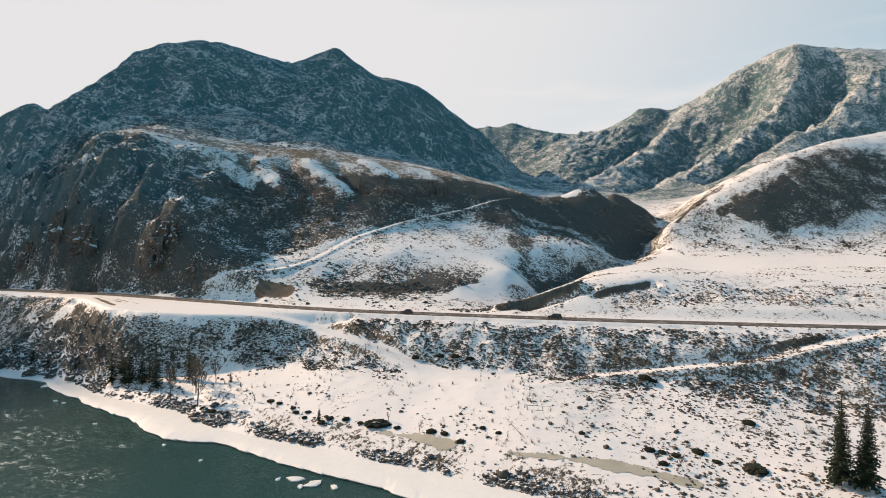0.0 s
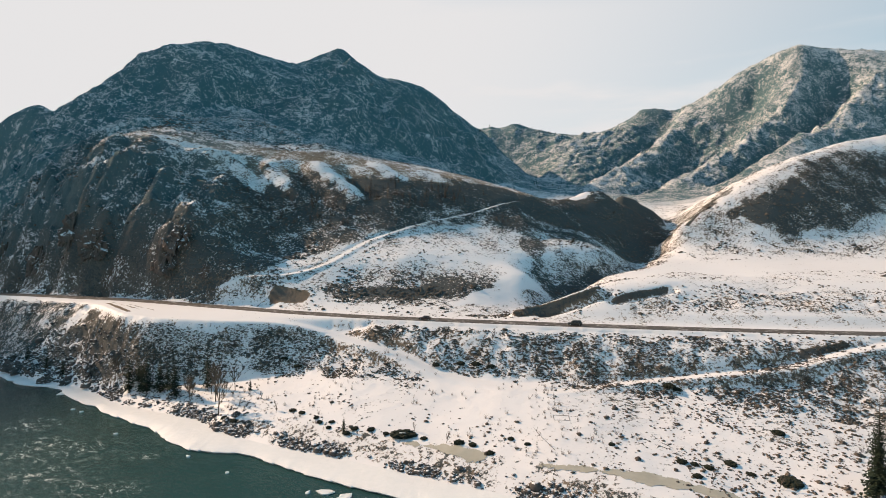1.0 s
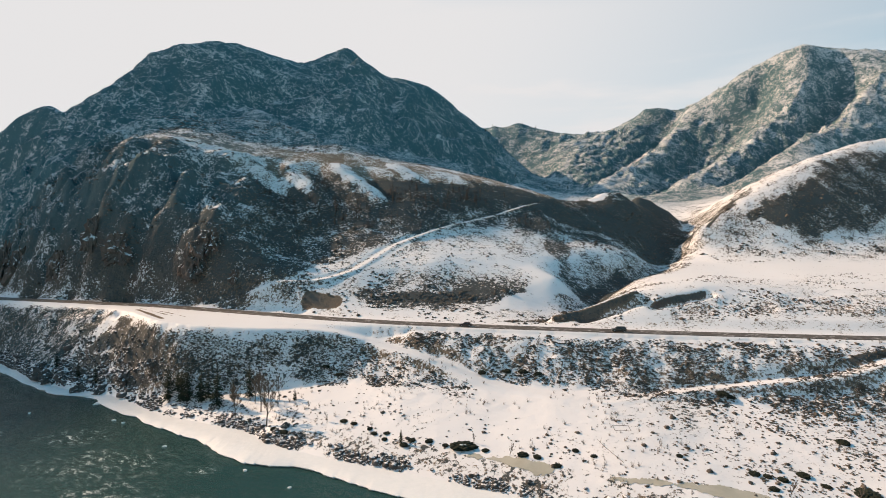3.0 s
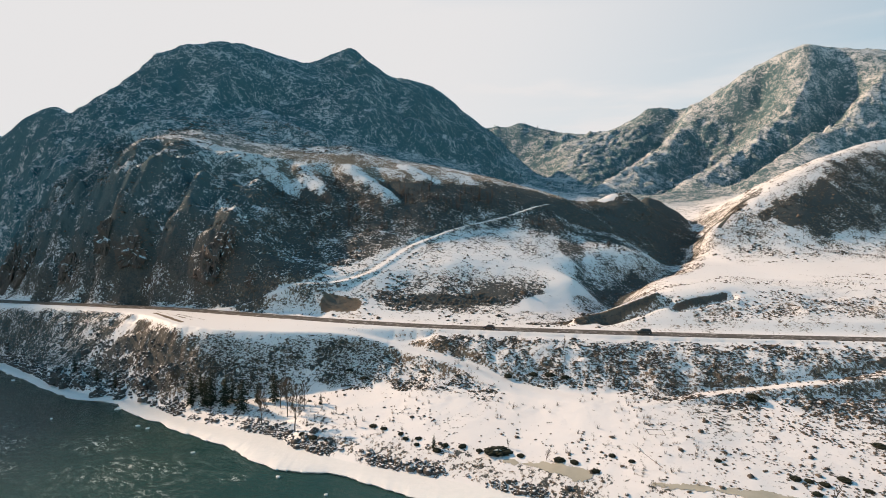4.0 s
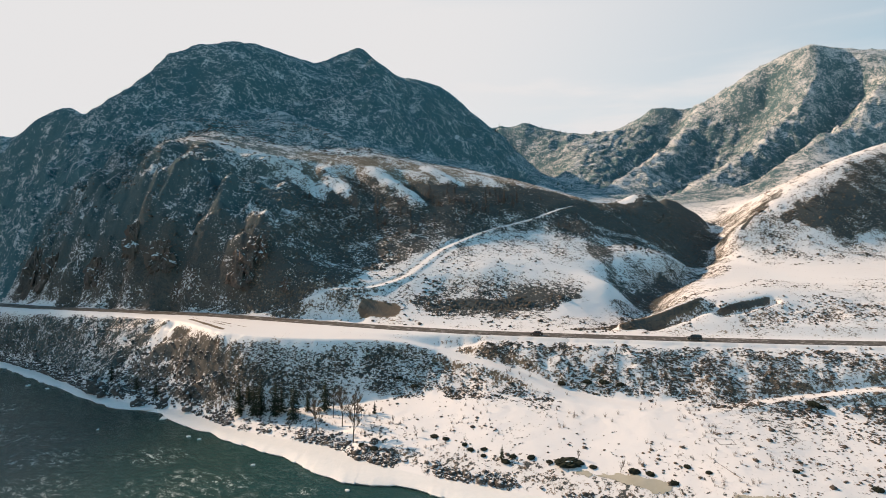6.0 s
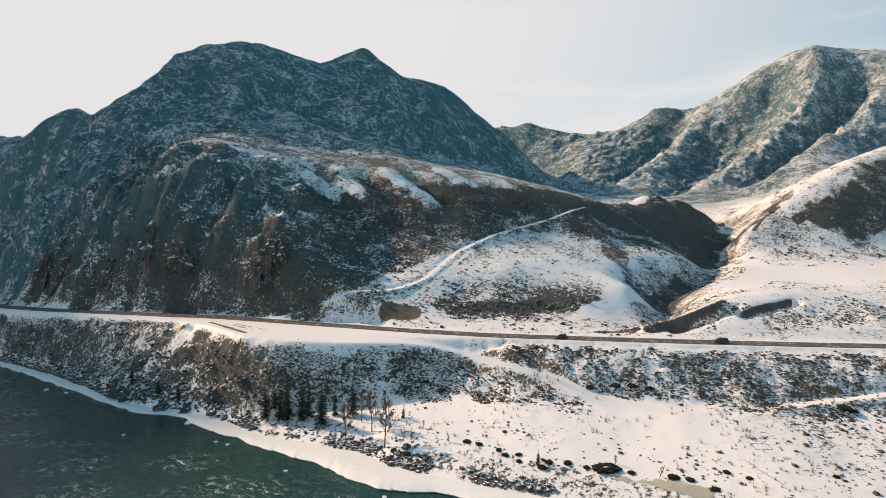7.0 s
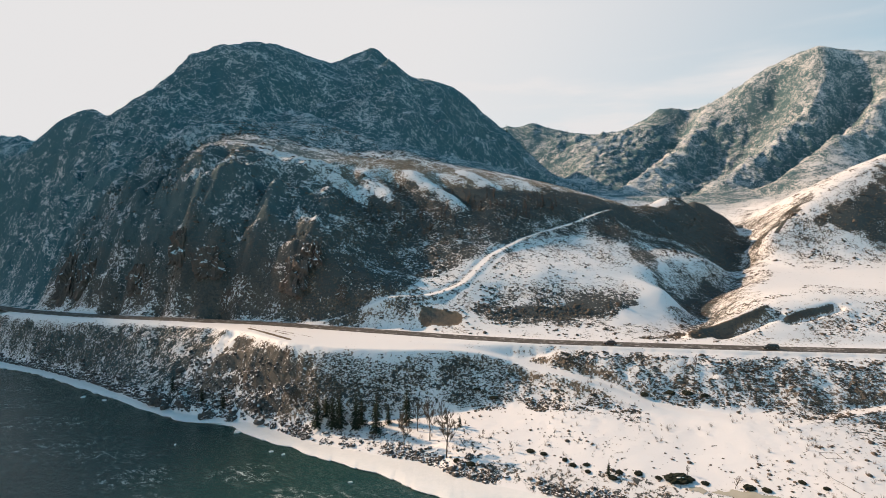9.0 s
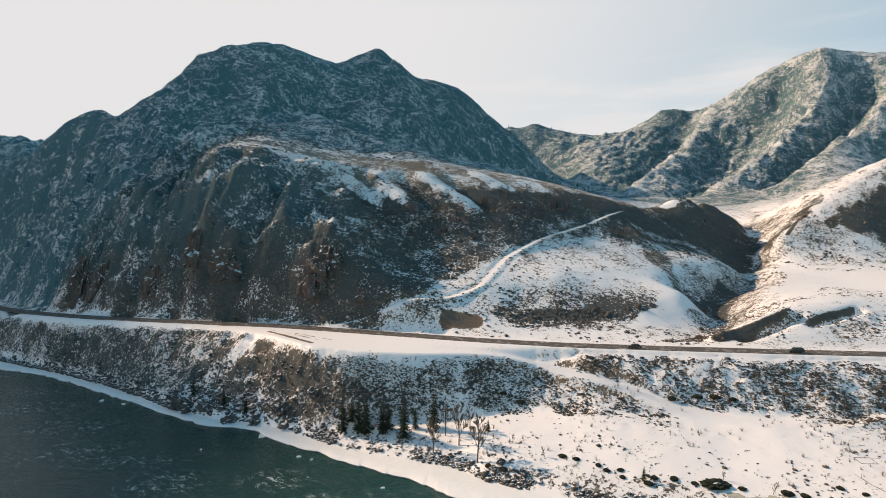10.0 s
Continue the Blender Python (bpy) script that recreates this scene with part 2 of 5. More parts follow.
# sunlit shoulder
form((0.12, 0.14, 0.1, 0.44), [(-160, 309, 104.5), (-145, 316, 102), (-118, 321, 98), (-91, 325, 96), (-50, 338, 95), (-3, 347, 90), (25, 349, 84), (45, 352, 81)])
# wooded slope below the shoulder
form((0.4, 0.82, 0.2, 0.35), [(-118, 292, 79), (-77, 294, 71), (-40, 305, 72), (0, 318, 67), (35, 318, 62)])
form((0.4, 0.7, 0.3, 0.35), [(-102, 250, 48), (-84, 262, 50.5)])
# snow fan and its knoll
form((0.10, 0.35, 0.1, 0.78), [(-98, 224, 35), (-78, 223, 33.5), (-60, 236, 39.5), (-55, 250, 45), (-43, 270, 52.3), (-20, 285, 54), (10, 302, 57), (25, 300, 54)])
form((0.12, 0.26, 0.1, 0.84), [(-30, 250, 44.5), (-5, 264, 46), (16, 262, 41.5), (26, 275, 44), (39, 290, 47)])
form((0.15, 0.6, 0.1, 0.6), [(-45, 232, 34), (-20, 231, 31), (3, 236, 33)])
form((0.12, 0.3, 0.1, 0.75), [(21, 256, 40), (26, 247, 37.4), (22, 239, 32.5), (15, 230, 27.5)])
# gully
form((0.12, 0.6, 0.3, 0.55), [(13, 209, 24.3), (21, 216, 24), (33, 230, 24), (43, 250, 25), (60, 277, 30), (83, 305, 35.5), (106, 335, 39.5), (121, 352, 42)])
form((0.25, 0.45, 0.3, 0.62), [(134, 374, 51), (147, 398, 60), (156, 425, 68)])
# dark knobs
form((0.3, 0.8, 0.2, 0.35), [(50, 358, 77), (60, 366, 77), (74, 378, 80), (87, 391, 88.5), (97, 395, 89), (108, 397, 83), (122, 398, 75.5), (138, 400, 66)])
form((0.3, 0.8, 0.2, 0.35), [(112, 413, 81), (118, 415, 87.5), (128, 415, 84), (142, 415, 76), (153, 415, 69)])
form((0.2, 0.4, 0.1, 0.6), [(104, 408, 78), (112, 404, 76), (128, 407, 71)])
form((0.3, 0.84, 0.2, 0.3), [(42, 331, 63), (62, 338, 60), (88, 352, 57), (112, 370, 55)])
form((0.1, 0.4, 0.1, 0.7), [(42, 312, 55), (50, 298, 49.5), (71, 300, 44), (92, 322, 43)])
form((0.1, 0.12, 0.1, 0.9), [(62, 412, 74), (86, 424, 77), (112, 432, 75), (140, 434, 71)])
# terrace edge along the gully
form((0.08, 0.42, 0.1, 0.6), [(44, 222, 32.5), (51, 235, 34.5), (63, 256, 37), (78, 271, 39), (93, 284, 40.4), (109, 311, 42), (119, 334, 44)])
# terrace and field
form((0.07, 0.18, 0.1, 0.82), [(18, 204.5, 25), (27, 207, 28), (37, 209.5, 31.5), (47, 211.5, 34.8), (58, 212, 35.6), (76, 216, 37.6), (120, 222, 36.5), (200, 222, 37), (320, 225, 38)])
form((0.45, 0.60, 0.1, 0.55), [(60, 203, 30), (95, 204, 31.5), (140, 204, 32), (220, 204, 32)])
form((0.03, 0.05, 0.0, 0.95), [(72, 248, 38), (102, 285, 40.6), (124, 325, 43.6), (120, 260, 39), (160, 300, 43), (230, 290, 43), (330, 300, 46)])
# hill over the field
form((0.14, 0.36, 0.2, 0.72), [(138, 342, 55), (175, 335, 54), (225, 338, 57), (290, 345, 62), (380, 360, 70)])
form((0.2, 0.64, 0.2, 0.5), [(190, 352, 76), (225, 362, 86), (265, 372, 92), (320, 390, 100)])
form((0.16, 0.28, 0.2, 0.78), [(135, 350, 64), (150, 356, 73), (168, 365, 83), (199, 376, 98), (234, 391, 114), (282, 415, 129), (345, 450, 144), (450, 480, 160)])
form((0.15, 0.25, 0.2, 0.75), [(172, 410, 84), (230, 450, 97), (300, 500, 112), (420, 560, 125)])
# low hills and valley behind
form((0.25, 0.3, 0.2, 0.75), [(80, 470, 92), (106, 455, 87), (139, 468, 84), (188, 500, 88), (250, 540, 101)])
form((0.3, 0.55, 0.3, 0.5), [(60, 560, 105), (91, 620, 111), (95, 720, 130), (100, 850, 160), (60, 900, 190)])
# main mountain: its slopes
form((0.7, 0.55, 0.6, 0.46), [(-151, 367, 121), (-110, 372, 113), (-50, 468, 126), (0, 545, 128), (35, 640, 132)])
form((0.75, 0.55, 0.6, 0.46), [(-260, 372, 126), (-215, 372, 130), (-176, 453, 160), (-109, 481, 174), (-50, 560, 170)])
form((0.75, 0.55, 0.6, 0.46), [(-255, 410, 160), (-215, 445, 196), (-160, 520, 200), (-120, 600, 235), (-60, 650, 205), (-10, 700, 180)])
form((0.8, 0.55, 0.6, 0.46), [(-185, 600, 236), (-160, 618, 246), (-138, 625, 250), (-108, 645, 236), (-70, 665, 228)])
form((0.35, 0.48, 0.5, 0.62), [(-193, 436, 161), (-185, 431, 158), (-161, 416, 146), (-142, 401, 136), (-116, 381, 124), (-102, 368, 116)])
form((0.5, 0.66, 0.5, 0.46), [(-172, 441, 148), (-150, 427, 137), (-126, 408, 124), (-106, 392, 115)])
# its skyline
form((0.4, 0.56, 0.7, 0.46), [(-460, 420, 45), (-379, 400, 103), (-355, 400, 123), (-340, 400, 137), (-330, 400, 142.5), (-322, 400, 145), (-315, 400, 148), (-311, 402, 146), (-307, 405, 142), (-296, 410, 153),
     (-275, 425, 177), (-269, 445, 198), (-250, 460, 212), (-228, 476, 221), (-208, 490, 222), (-196, 510, 222), (-185, 545, 225)])
form((0.35, 0.65, 0.6, 0.42), PEAK_RIDGE)
form((0.4, 0.56, 0.7, 0.46), [(-390, 424, 90), (-345, 428, 124), (-318, 430, 133), (-292, 442, 146), (-278, 462, 176), (-250, 490, 200)])
form((1.0, 0.6, 0.5, 0.4), [(-470, 520, 60), (-400, 500, 110), (-330, 560, 150), (-260, 640, 170), (-200, 780, 200), (-60, 860, 190)])
# far hill, its cover kept light in place of haze
form((0.6, 0.45, 0.5, 0.6), [(-1000, 900, 170), (-900, 900, 190), (-768, 900, 196), (-746, 900, 206), (-702, 900, 194), (-600, 900, 160), (-480, 900, 150)])
form((0.3, 0.6, 0.6, 0.5), [(-640, 630, 75), (-690, 735, 110), (-735, 820, 140)])
# far ridge
form((0.4, 0.66, 0.5, 0.40), [(20, 960, 238), (35, 966, 245), (69, 964, 249), (91, 961, 255), (134, 971, 247), (181, 991, 236), (202, 980, 234)])
form((0.35, 0.6, 0.4, 0.48), [(60, 905, 198), (85, 855, 160), (105, 795, 132)])
# wooded peak behind the pass, its left spur and its foot
form((0.35, 0.6, 0.4, 0.48), [(202, 962, 233), (230, 946, 234), (266, 938, 250), (288, 934, 263), (304, 931, 277), (320, 928, 276), (336, 921, 272), (345, 911, 256)])
form((0.35, 0.5, 0.4, 0.58), [(266, 938, 247), (213, 886, 217), (176, 846, 193), (146, 806, 170), (124, 776, 151)])
form((0.35, 0.66, 0.4, 0.44), [(290, 880, 224), (240, 820, 180), (200, 770, 152), (165, 726, 134)])
form((0.35, 0.62, 0.4, 0.46), [(335, 890, 236), (300, 846, 196), (262, 805, 164), (218, 765, 140), (172, 706, 120), (140, 650, 108)])
form((0.3, 0.5, 0.3, 0.55), [(110, 760, 136), (104, 700, 122), (112, 640, 112)])
# high mountain: skyline, then spurs and the hollows between them
form((0.3, 0.44, 0.5, 0.64), [(345, 900, 250), (345, 866, 266), (364, 854, 268), (381, 842, 272), (394, 828, 288), (420, 814, 297), (440, 802, 307), (455, 791, 318),
     (468, 782, 327), (486, 778, 324), (501, 776, 320), (516, 771, 310), (533, 766, 312), (549, 761, 309), (590, 750, 306), (700, 735, 305), (850, 720, 290)])
form((0.35, 0.40, 0.4, 0.66), [(342, 861, 259), (319, 831, 231), (302, 806, 216), (278, 781, 193), (254, 756, 173), (222, 721, 154), (195, 696, 141), (168, 666, 129), (147, 641, 120)])
form((0.35, 0.62, 0.4, 0.46), [(322, 790, 196), (296, 760, 168), (266, 730, 146), (236, 700, 130)])
form((0.35, 0.58, 0.5, 0.50), [(420, 800, 252), (385, 778, 206), (345, 750, 166), (300, 708, 134), (250, 656, 110), (205, 606, 100)])
form((0.35, 0.46, 0.5, 0.60), [(464, 756, 287), (433, 726, 245), (409, 706, 216), (385, 701, 205), (355, 688, 182), (324, 670, 165), (292, 648, 147), (260, 626, 133), (233, 606, 121), (192, 571, 102)])
form((0.35, 0.64, 0.5, 0.44), [(410, 684, 180), (372, 662, 156), (335, 640, 136), (300, 616, 120)])
form((0.35, 0.60, 0.5, 0.48), [(500, 736, 240), (446, 694, 190), (402, 656, 154), (362, 624, 132), (318, 598, 118), (275, 572, 108)])
form((0.35, 0.42, 0.4, 0.64), [(590, 738, 292), (534, 721, 272), (492, 696, 242), (449, 666, 207), (416, 646, 189), (382, 628, 173), (346, 606, 155), (315, 588, 140), (287, 572, 127), (262, 556, 115)])
form((0.4, 0.58, 0.5, 0.5), [(640, 690, 210), (560, 650, 170), (480, 610, 138), (400, 572, 122)])
form((0.8, 0.5, 0.4, 0.6), [(-900, 1250, 150), (-300, 1150, 150), (100, 1150, 160), (400, 1100, 200), (800, 1000, 220), (1300, 900, 220)])
form((0.8, 0.5, 0.4, 0.6), [(700, 250, 60), (900, 400, 150), (1300, 500, 200)])
form((0.8, 0.5, 0.4, 0.6), [(-600, 560, 30), (-900, 700, 60), (-1400, 1100, 120)])


def hash01(ix, iy, seed):
    n = (ix.astype(np.int64) * 374761393 + iy.astype(np.int64) * 668265263 + seed * 974634521) & 0x7FFFFFFF
    n = ((n ^ (n >> 13)) * 1274126177) & 0x7FFFFFFF
    return ((n ^ (n >> 16)) & 0xFFFF) / 65535.0


def value_noise(x, y, seed):
    ix, iy = np.floor(x), np.floor(y)
    fx, fy = x - ix, y - iy
    fx, fy = fx * fx * fx * (fx * (fx * 6 - 15) + 10), fy * fy * fy * (fy * (fy * 6 - 15) + 10)
    a, b = hash01(ix, iy, seed), hash01(ix + 1, iy, seed)
    c, d = hash01(ix, iy + 1, seed), hash01(ix + 1, iy + 1, seed)
    return (a + (b - a) * fx) * (1 - fy) + (c + (d - c) * fx) * fy - 0.5


def fbm(x, y, size, octaves=5, seed=0, gain=0.5, ridged=False):
    total, amp = 0, 1.0
    for o in range(octaves):
        k = 2.03 ** o / size
        ca, sa = math.cos(0.7 * o + 0.3), math.sin(0.7 * o + 0.3)
        v = value_noise((x * ca - y * sa) * k + 17.3 * o, (x * sa + y * ca) * k - 9.1 * o, seed + o)
        total = total + amp * ((0.5 - 2 * np.abs(v)) if ridged else v)
        amp *= gain
    return total


def dense(line, step):
    """More points along a line of x, y, z."""
    out = []
    for a, b in zip(line, line[1:]):
        a, b = np.array(a, float), np.array(b, float)
        n = max(1, int(np.hypot(*(b - a)[:2]) / step))
        out += [a + (b - a) * i / n for i in range(n)]
    return out + [np.array(line[-1], float)]


knots, tags = [], []
for tag, line in FORMS:
    for p in dense(line, 9 if max(q[1] for q in line) < 420 else 14):
        knots.append(p)
        tags.append(tag)
for p in dense([tuple(q) for q in ROAD if -440 < q[0] < 320], 15):
    knots.append(p)
    tags.append((0, 0.1, 0, 0.8))
knots, tags = np.array(knots), np.array(tags, float)


def kernel(d2):
    return np.sqrt(d2 + 9.0)


gap2 = ((knots[:, None, :2] - knots[None, :, :2]) ** 2).sum(2)
n_k = len(knots)
lhs = np.zeros((n_k + 1, n_k + 1))
lhs[:n_k, :n_k] = kernel(gap2) - 0.8 * np.eye(n_k)
lhs[:n_k, n_k] = lhs[n_k, :n_k] = 1
weights = np.linalg.solve(lhs, np.append(knots[:, 2], 0))


def uplands(x, y):
    """Height and cover beyond the road, from the landform lines."""
    flat = np.stack([x.ravel(), y.ravel()], 1)
    z, cov = np.empty(len(flat)), np.empty((len(flat), 4))
    step = 20000
    for i in range(0, len(flat), step):
        d2 = (flat[i:i + step, 0, None] - knots[None, :, 0]) ** 2 + (flat[i:i + step, 1, None] - knots[None, :, 1]) ** 2
        z[i:i + step] = kernel(d2) @ weights[:-1] + weights[-1]
        w = 1 / (d2 + 4.0) ** 1.6
        cov[i:i + step] = (w @ tags) / w.sum(1, keepdims=True)
    return z.reshape(x.shape), cov.reshape(*x.shape, 4)


def coarse_uplands(x, y):
    """uplands() at every other row and column, and midway values between."""
    r, c = x.shape
    ri, ci = np.append(np.arange(0, r - 1, 2), r - 1), np.append(np.arange(0, c - 1, 2), c - 1)
    z, cov = uplands(x[np.ix_(ri, ci)], y[np.ix_(ri, ci)])
    both = np.concatenate([z[..., None], cov], -1)

    def spread(v, at, n, axis):
        k = np.clip(np.searchsorted(at, np.arange(n), side="right") - 1, 0, len(at) - 2)
        f = (np.arange(n) - at[k]) / (at[k + 1] - at[k])
        f = f.reshape([-1 if i == axis else 1 for i in range(3)])
        return np.take(v, k, axis) * (1 - f) + np.take(v, k + 1, axis) * f

    both = spread(spread(both, ri, r, 0), ci, c, 1)
    return both[..., 0], both[..., 1:]


def smooth(v, a, b):
    t = np.clip((v - a) / (b - a), 0, 1)
    return t * t * (3 - 2 * t)


def ribs(q, width, lean, x, y, seed):
    """Rows of rock ribs: a long rise along q, then a short steep fall."""
    v = q / width + 0.9 * fbm(x, y, width * 1.7, 3, seed)
    k, v = np.floor(v), v - np.floor(v)
    tall = 0.55 + 0.9 * hash01(k, k * 0 + 3, seed)
    return tall * (np.where(v < lean, v / lean, (1 - v) / (1 - lean)) - 0.5)


def line_distance(x, y, line):
    best = np.full(x.shape, 1e9)
    for (ax, ay), (bx, by) in zip(line, line[1:]):
        dx, dy = bx - ax, by - ay
        t = np.clip(((x - ax) * dx + (y - ay) * dy) / (dx * dx + dy * dy), 0, 1)
        best = np.minimum(best, np.hypot(x - ax - t * dx, y - ay - t * dy))
    return best


SKYLINE = [(-384, 400), (-316, 400), (-296, 410), (-269, 445), (-208, 490), (-185, 545), (-214, 635), (-145, 652), (-48, 700), (34, 820), (51, 965), (202, 975), (266, 938), (309, 930), (345, 905), (345, 866), (394, 828), (440, 802), (470, 782), (516, 771), (590, 750), (850, 720)]


def land(x, y):
    """Height and cover (roughness, brush, rock, snow) of the ground."""
    z_up, cov = coarse_uplands(x, y)
    # wear and relief of the uplands
    rough = cov[..., 0]
    far = smooth(y, 330, 700)
    xs, ys = x + 0.35 * z_up, y + 1.15 * z_up
    relief = rough * ((4.0 + 6 * far) * fbm(xs, ys, 42.0, 5, 3, 0.52, True) + 2.6 * fbm(xs, ys, 9.0, 4, 11, 0.55))
    relief += rough * (3 + 8 * far) * fbm(x, y, 90.0, 3, 21)
    clear_sky = smooth(line_distance(x, y, SKYLINE), 15, 60)
    cliff = smooth(y, soft_line_at(ROAD, x) + 6, soft_line_at(ROAD, x) + 24) * (1 - smooth(y, 350, 420)) * smooth(-x, 105, 140) * (1 - smooth(z_up, 92, 106) * smooth(x, -225, -190))
    q = 0.86 * x - 0.5 * y
    relief += cliff * (4.5 * ribs(q + 0.15 * z_up, 34.0, 0.68, x, y, 301) + 2.6 * ribs(q - 0.2 * z_up, 13.0, 0.66, x, y, 311)) * (0.25 + 0.75 * clear_sky)
    relief += cliff * (4.2 * fbm(q, 0.22 * z_up + 0.1 * y, 15.0, 5, 381, 0.6, True) + 2.0 * fbm(q + 0.3 * z_up, 0.5 * z_up, 6.0, 4, 391, 0.65, True))
    relief += cliff * 1.5 * np.sin(2 * np.pi * (z_up / 17.0 + 1.6 * fbm(x, y, 45.0, 3, 371)))
    flank = smooth(-x, 235, 265) * smooth(y, 345, 385) * (1 - smooth(y, 520, 600)) * smooth(line_distance(x, y, SKYLINE), 5, 26)
    relief += flank * (5.0 * ribs(q, 24.0, 0.6, x, y, 411) + 5.5 * fbm(q, 0.3 * z_up + 0.2 * y, 17.0, 5, 421, 0.6, True) + 2.0 * fbm(x, y + z_up, 6.0, 4, 431, 0.6, True))
    east = smooth(x + 0.2 * y, 260, 330) * smooth(y, 555, 640) * clear_sky
    relief += east * (3.5 * ribs(0.55 * x - 0.83 * y, 30.0, 0.55, x, y, 321) + 2.2 * ribs(0.75 * x - 0.66 * y, 14.0, 0.6, x, y, 331) + 5.0 * fbm(x, y, 26.0, 4, 335, 0.6, True))
    west = smooth(y - 0.25 * x, 440, 500) * (1 - smooth(x, 20, 60)) * clear_sky
    relief += west * (14.0 * ribs(0.8 * x - 0.6 * y, 55.0, 0.6, x, y, 341) + 5.0 * ribs(0.8 * x - 0.6 * y, 18.0, 0.6, x, y, 351))
    z_up = z_up + relief * smooth(y, soft_line_at(ROAD, x) + 8, soft_line_at(ROAD, x) + 26)
    # river bed, bank, low ground and road shelf
    yb, yr = soft_line_at(BANK, x, w=2.0), soft_line_at(ROAD, x)
    even = smooth(-x, 48, 60) * (1 - smooth(-x, 106, 120))         # the even shaded bank behind the grove
    wig = (1 - 0.85 * even) * (1.6 * fbm(x, y, 9.0, 3, 31) + 0.8 * fbm(x, y, 2.5, 2, 33))
    yf, zf = np.maximum(soft_line_at(FOOT, x), yb + 1.0), soft_line_at(FOOT, x, 2)
    ye, ze = soft_line_at(EDGE, x), soft_line_at(EDGE, x, 2)
    ye, yf = ye + wig * 0.8, yf + wig
    zr = soft_line_at(ROAD, x, 2)
    z = -3.5 + 4.1 * smooth(y, yb - 14, yb)
    high = smooth(x, -118, -104) * (1 - smooth(x, 15, 70))       # rubble lip of the low terrace
    lip = np.minimum(0.6 + np.maximum(zf - 0.6, 0) * 0.6, 1.9 + 2.0 * high)
    y1 = np.minimum(yb + 4 + 3.0 * high, yf - 0.5)
    z = np.where(y > yb, 0.6 + (lip - 0.6) * np.clip((y - yb) / np.maximum(y1 - yb, 0.3), 0, 1), z)
    t = np.clip((y - y1) / np.maximum(yf - y1, 0.5), 0, 1)
    z = np.where(y > y1, lip + (zf - lip) * t ** (1.35 - 0.55 * high), z)
    t = np.clip((y - yf) / np.maximum(ye - yf, 2.0), 0, 1)
    z = np.where(y > yf, zf + (ze - zf) * (t - (0.06 - 0.05 * smooth(-x, 50, 62) * (1 - smooth(-x, 112, 125))) * np.sin(2 * np.pi * t)), z)
    t = np.clip((y - ye) / np.maximum(yr - 4.5 - ye, 0.5), 0, 1)
    z = np.where(y > ye, ze + (zr - 0.1 - ze) * t, z)
    on_low = smooth(y, yb, yb + 6) * (1 - smooth(y, yf, yf + 5))
    on_bank = smooth(y, yf, yf + 3) * (1 - smooth(y, ye - 3, ye))
    z = z + on_low * (0.5 * fbm(x, y, 18.0, 3, 41) + 0.10 * fbm(x, y, 3.0, 3, 43))
    crag = smooth(-x, 108, 125)
    z = z + on_bank * ((0.22 - 0.12 * even + 1.6 * crag) * fbm(x + 0.5 * z, y + z, 11.0, 5, 47, 0.55, True) + (0.12 - 0.06 * even + 0.5 * crag) * fbm(x, y + z, 3.0, 3, 53))
    # road shelf
    shelf = smooth(y, yr - 6, yr - 4.5) * (1 - smooth(y, yr + 5, yr + 14))
    z_up = np.where(y > yr + 5, z_up, zr - 0.1)
    z = np.where(y > yr - 4.5, zr - 0.1 + (z_up - zr + 0.1) * smooth(y, yr + 4.5, yr + 14), z)
    # covers of the near ground
    below = 1 - smooth(y, yr - 5, yr + 6)
    br = (0.22 + 0.12 * smooth(x, 15, 50)) * on_low + on_bank * (0.46 + 0.20 * even + 0.10 * crag)
    steep_shore = smooth(-x, 160, 180)
    sn = 0.92 + 0.24 * steep_shore * on_bank - (0.30 - 0.16 * smooth(-x, 45, 60)) * on_bank - 0.36 * crag * on_bank
    rk = (0.6 - 0.35 * steep_shore) * crag * on_bank
    for i, v in ((1, br), (2, rk), (3, sn)):
        cov[..., i] = cov[..., i] * (1 - below) + v * below
    return z, cov


# patches of cover: reach, (brush, rock, snow), plan line
PATCHES = []


def patch(reach, cover, line):
    PATCHES.append((reach, cover, line))


patch(7, (0.45, 0.5, 0.5), [(-166, 297), (-150, 290), (-136, 285), (-128, 282)])
patch(9, (0.08, 0.1, 0.33), [(-165, 314), (-140, 325), (-110, 334), (-80, 338), (-40, 350), (0, 358), (30, 360)])
patch(9, (0.26, 0.1, 0.80), [(-168, 303), (-150, 308), (-132, 309), (-118, 300)])
patch(5, (0.34, 0.1, 0.86), [(-114, 314), (-103, 304), (-93, 294)])
patch(6, (0.30, 0.1, 0.90), [(-88, 323), (-76, 315), (-66, 308), (-61, 303)])
patch(5, (0.24, 0.1, 0.88), [(-57, 344), (-46, 334), (-40, 330)])
patch(5, (0.36, 0.1, 0.75), [(-25, 347), (-15, 340)])
patch(15, (0.66, 0.3, 0.48), [(-125, 270), (-105, 262), (-86, 256)])
patch(9, (0.70, 0.3, 0.48), [(-122, 238), (-108, 234), (-90, 239), (-76, 251), (-62, 272), (-44, 293)])
patch(15, (0.76, 0.1, 0.42), [(-112, 278), (-85, 283), (-50, 297), (-8, 322), (18, 335)])
patch(10, (0.76, 0.1, 0.4), [(-88, 303), (-96, 312)])
patch(8, (0.9, 0.1, 0.2), [(-62, 318), (-48, 316), (-25, 328)])
patch(13, (0.90, 0.1, 0.25), [(34, 336), (60, 346), (90, 364), (112, 384), (134, 394)])
patch(4, (0.86, 0.1, 0.3), [(114, 412), (128, 412), (146, 410)])
patch(3.8, (0.1, 0.0, 0.95), [(76, 384), (83, 391)])
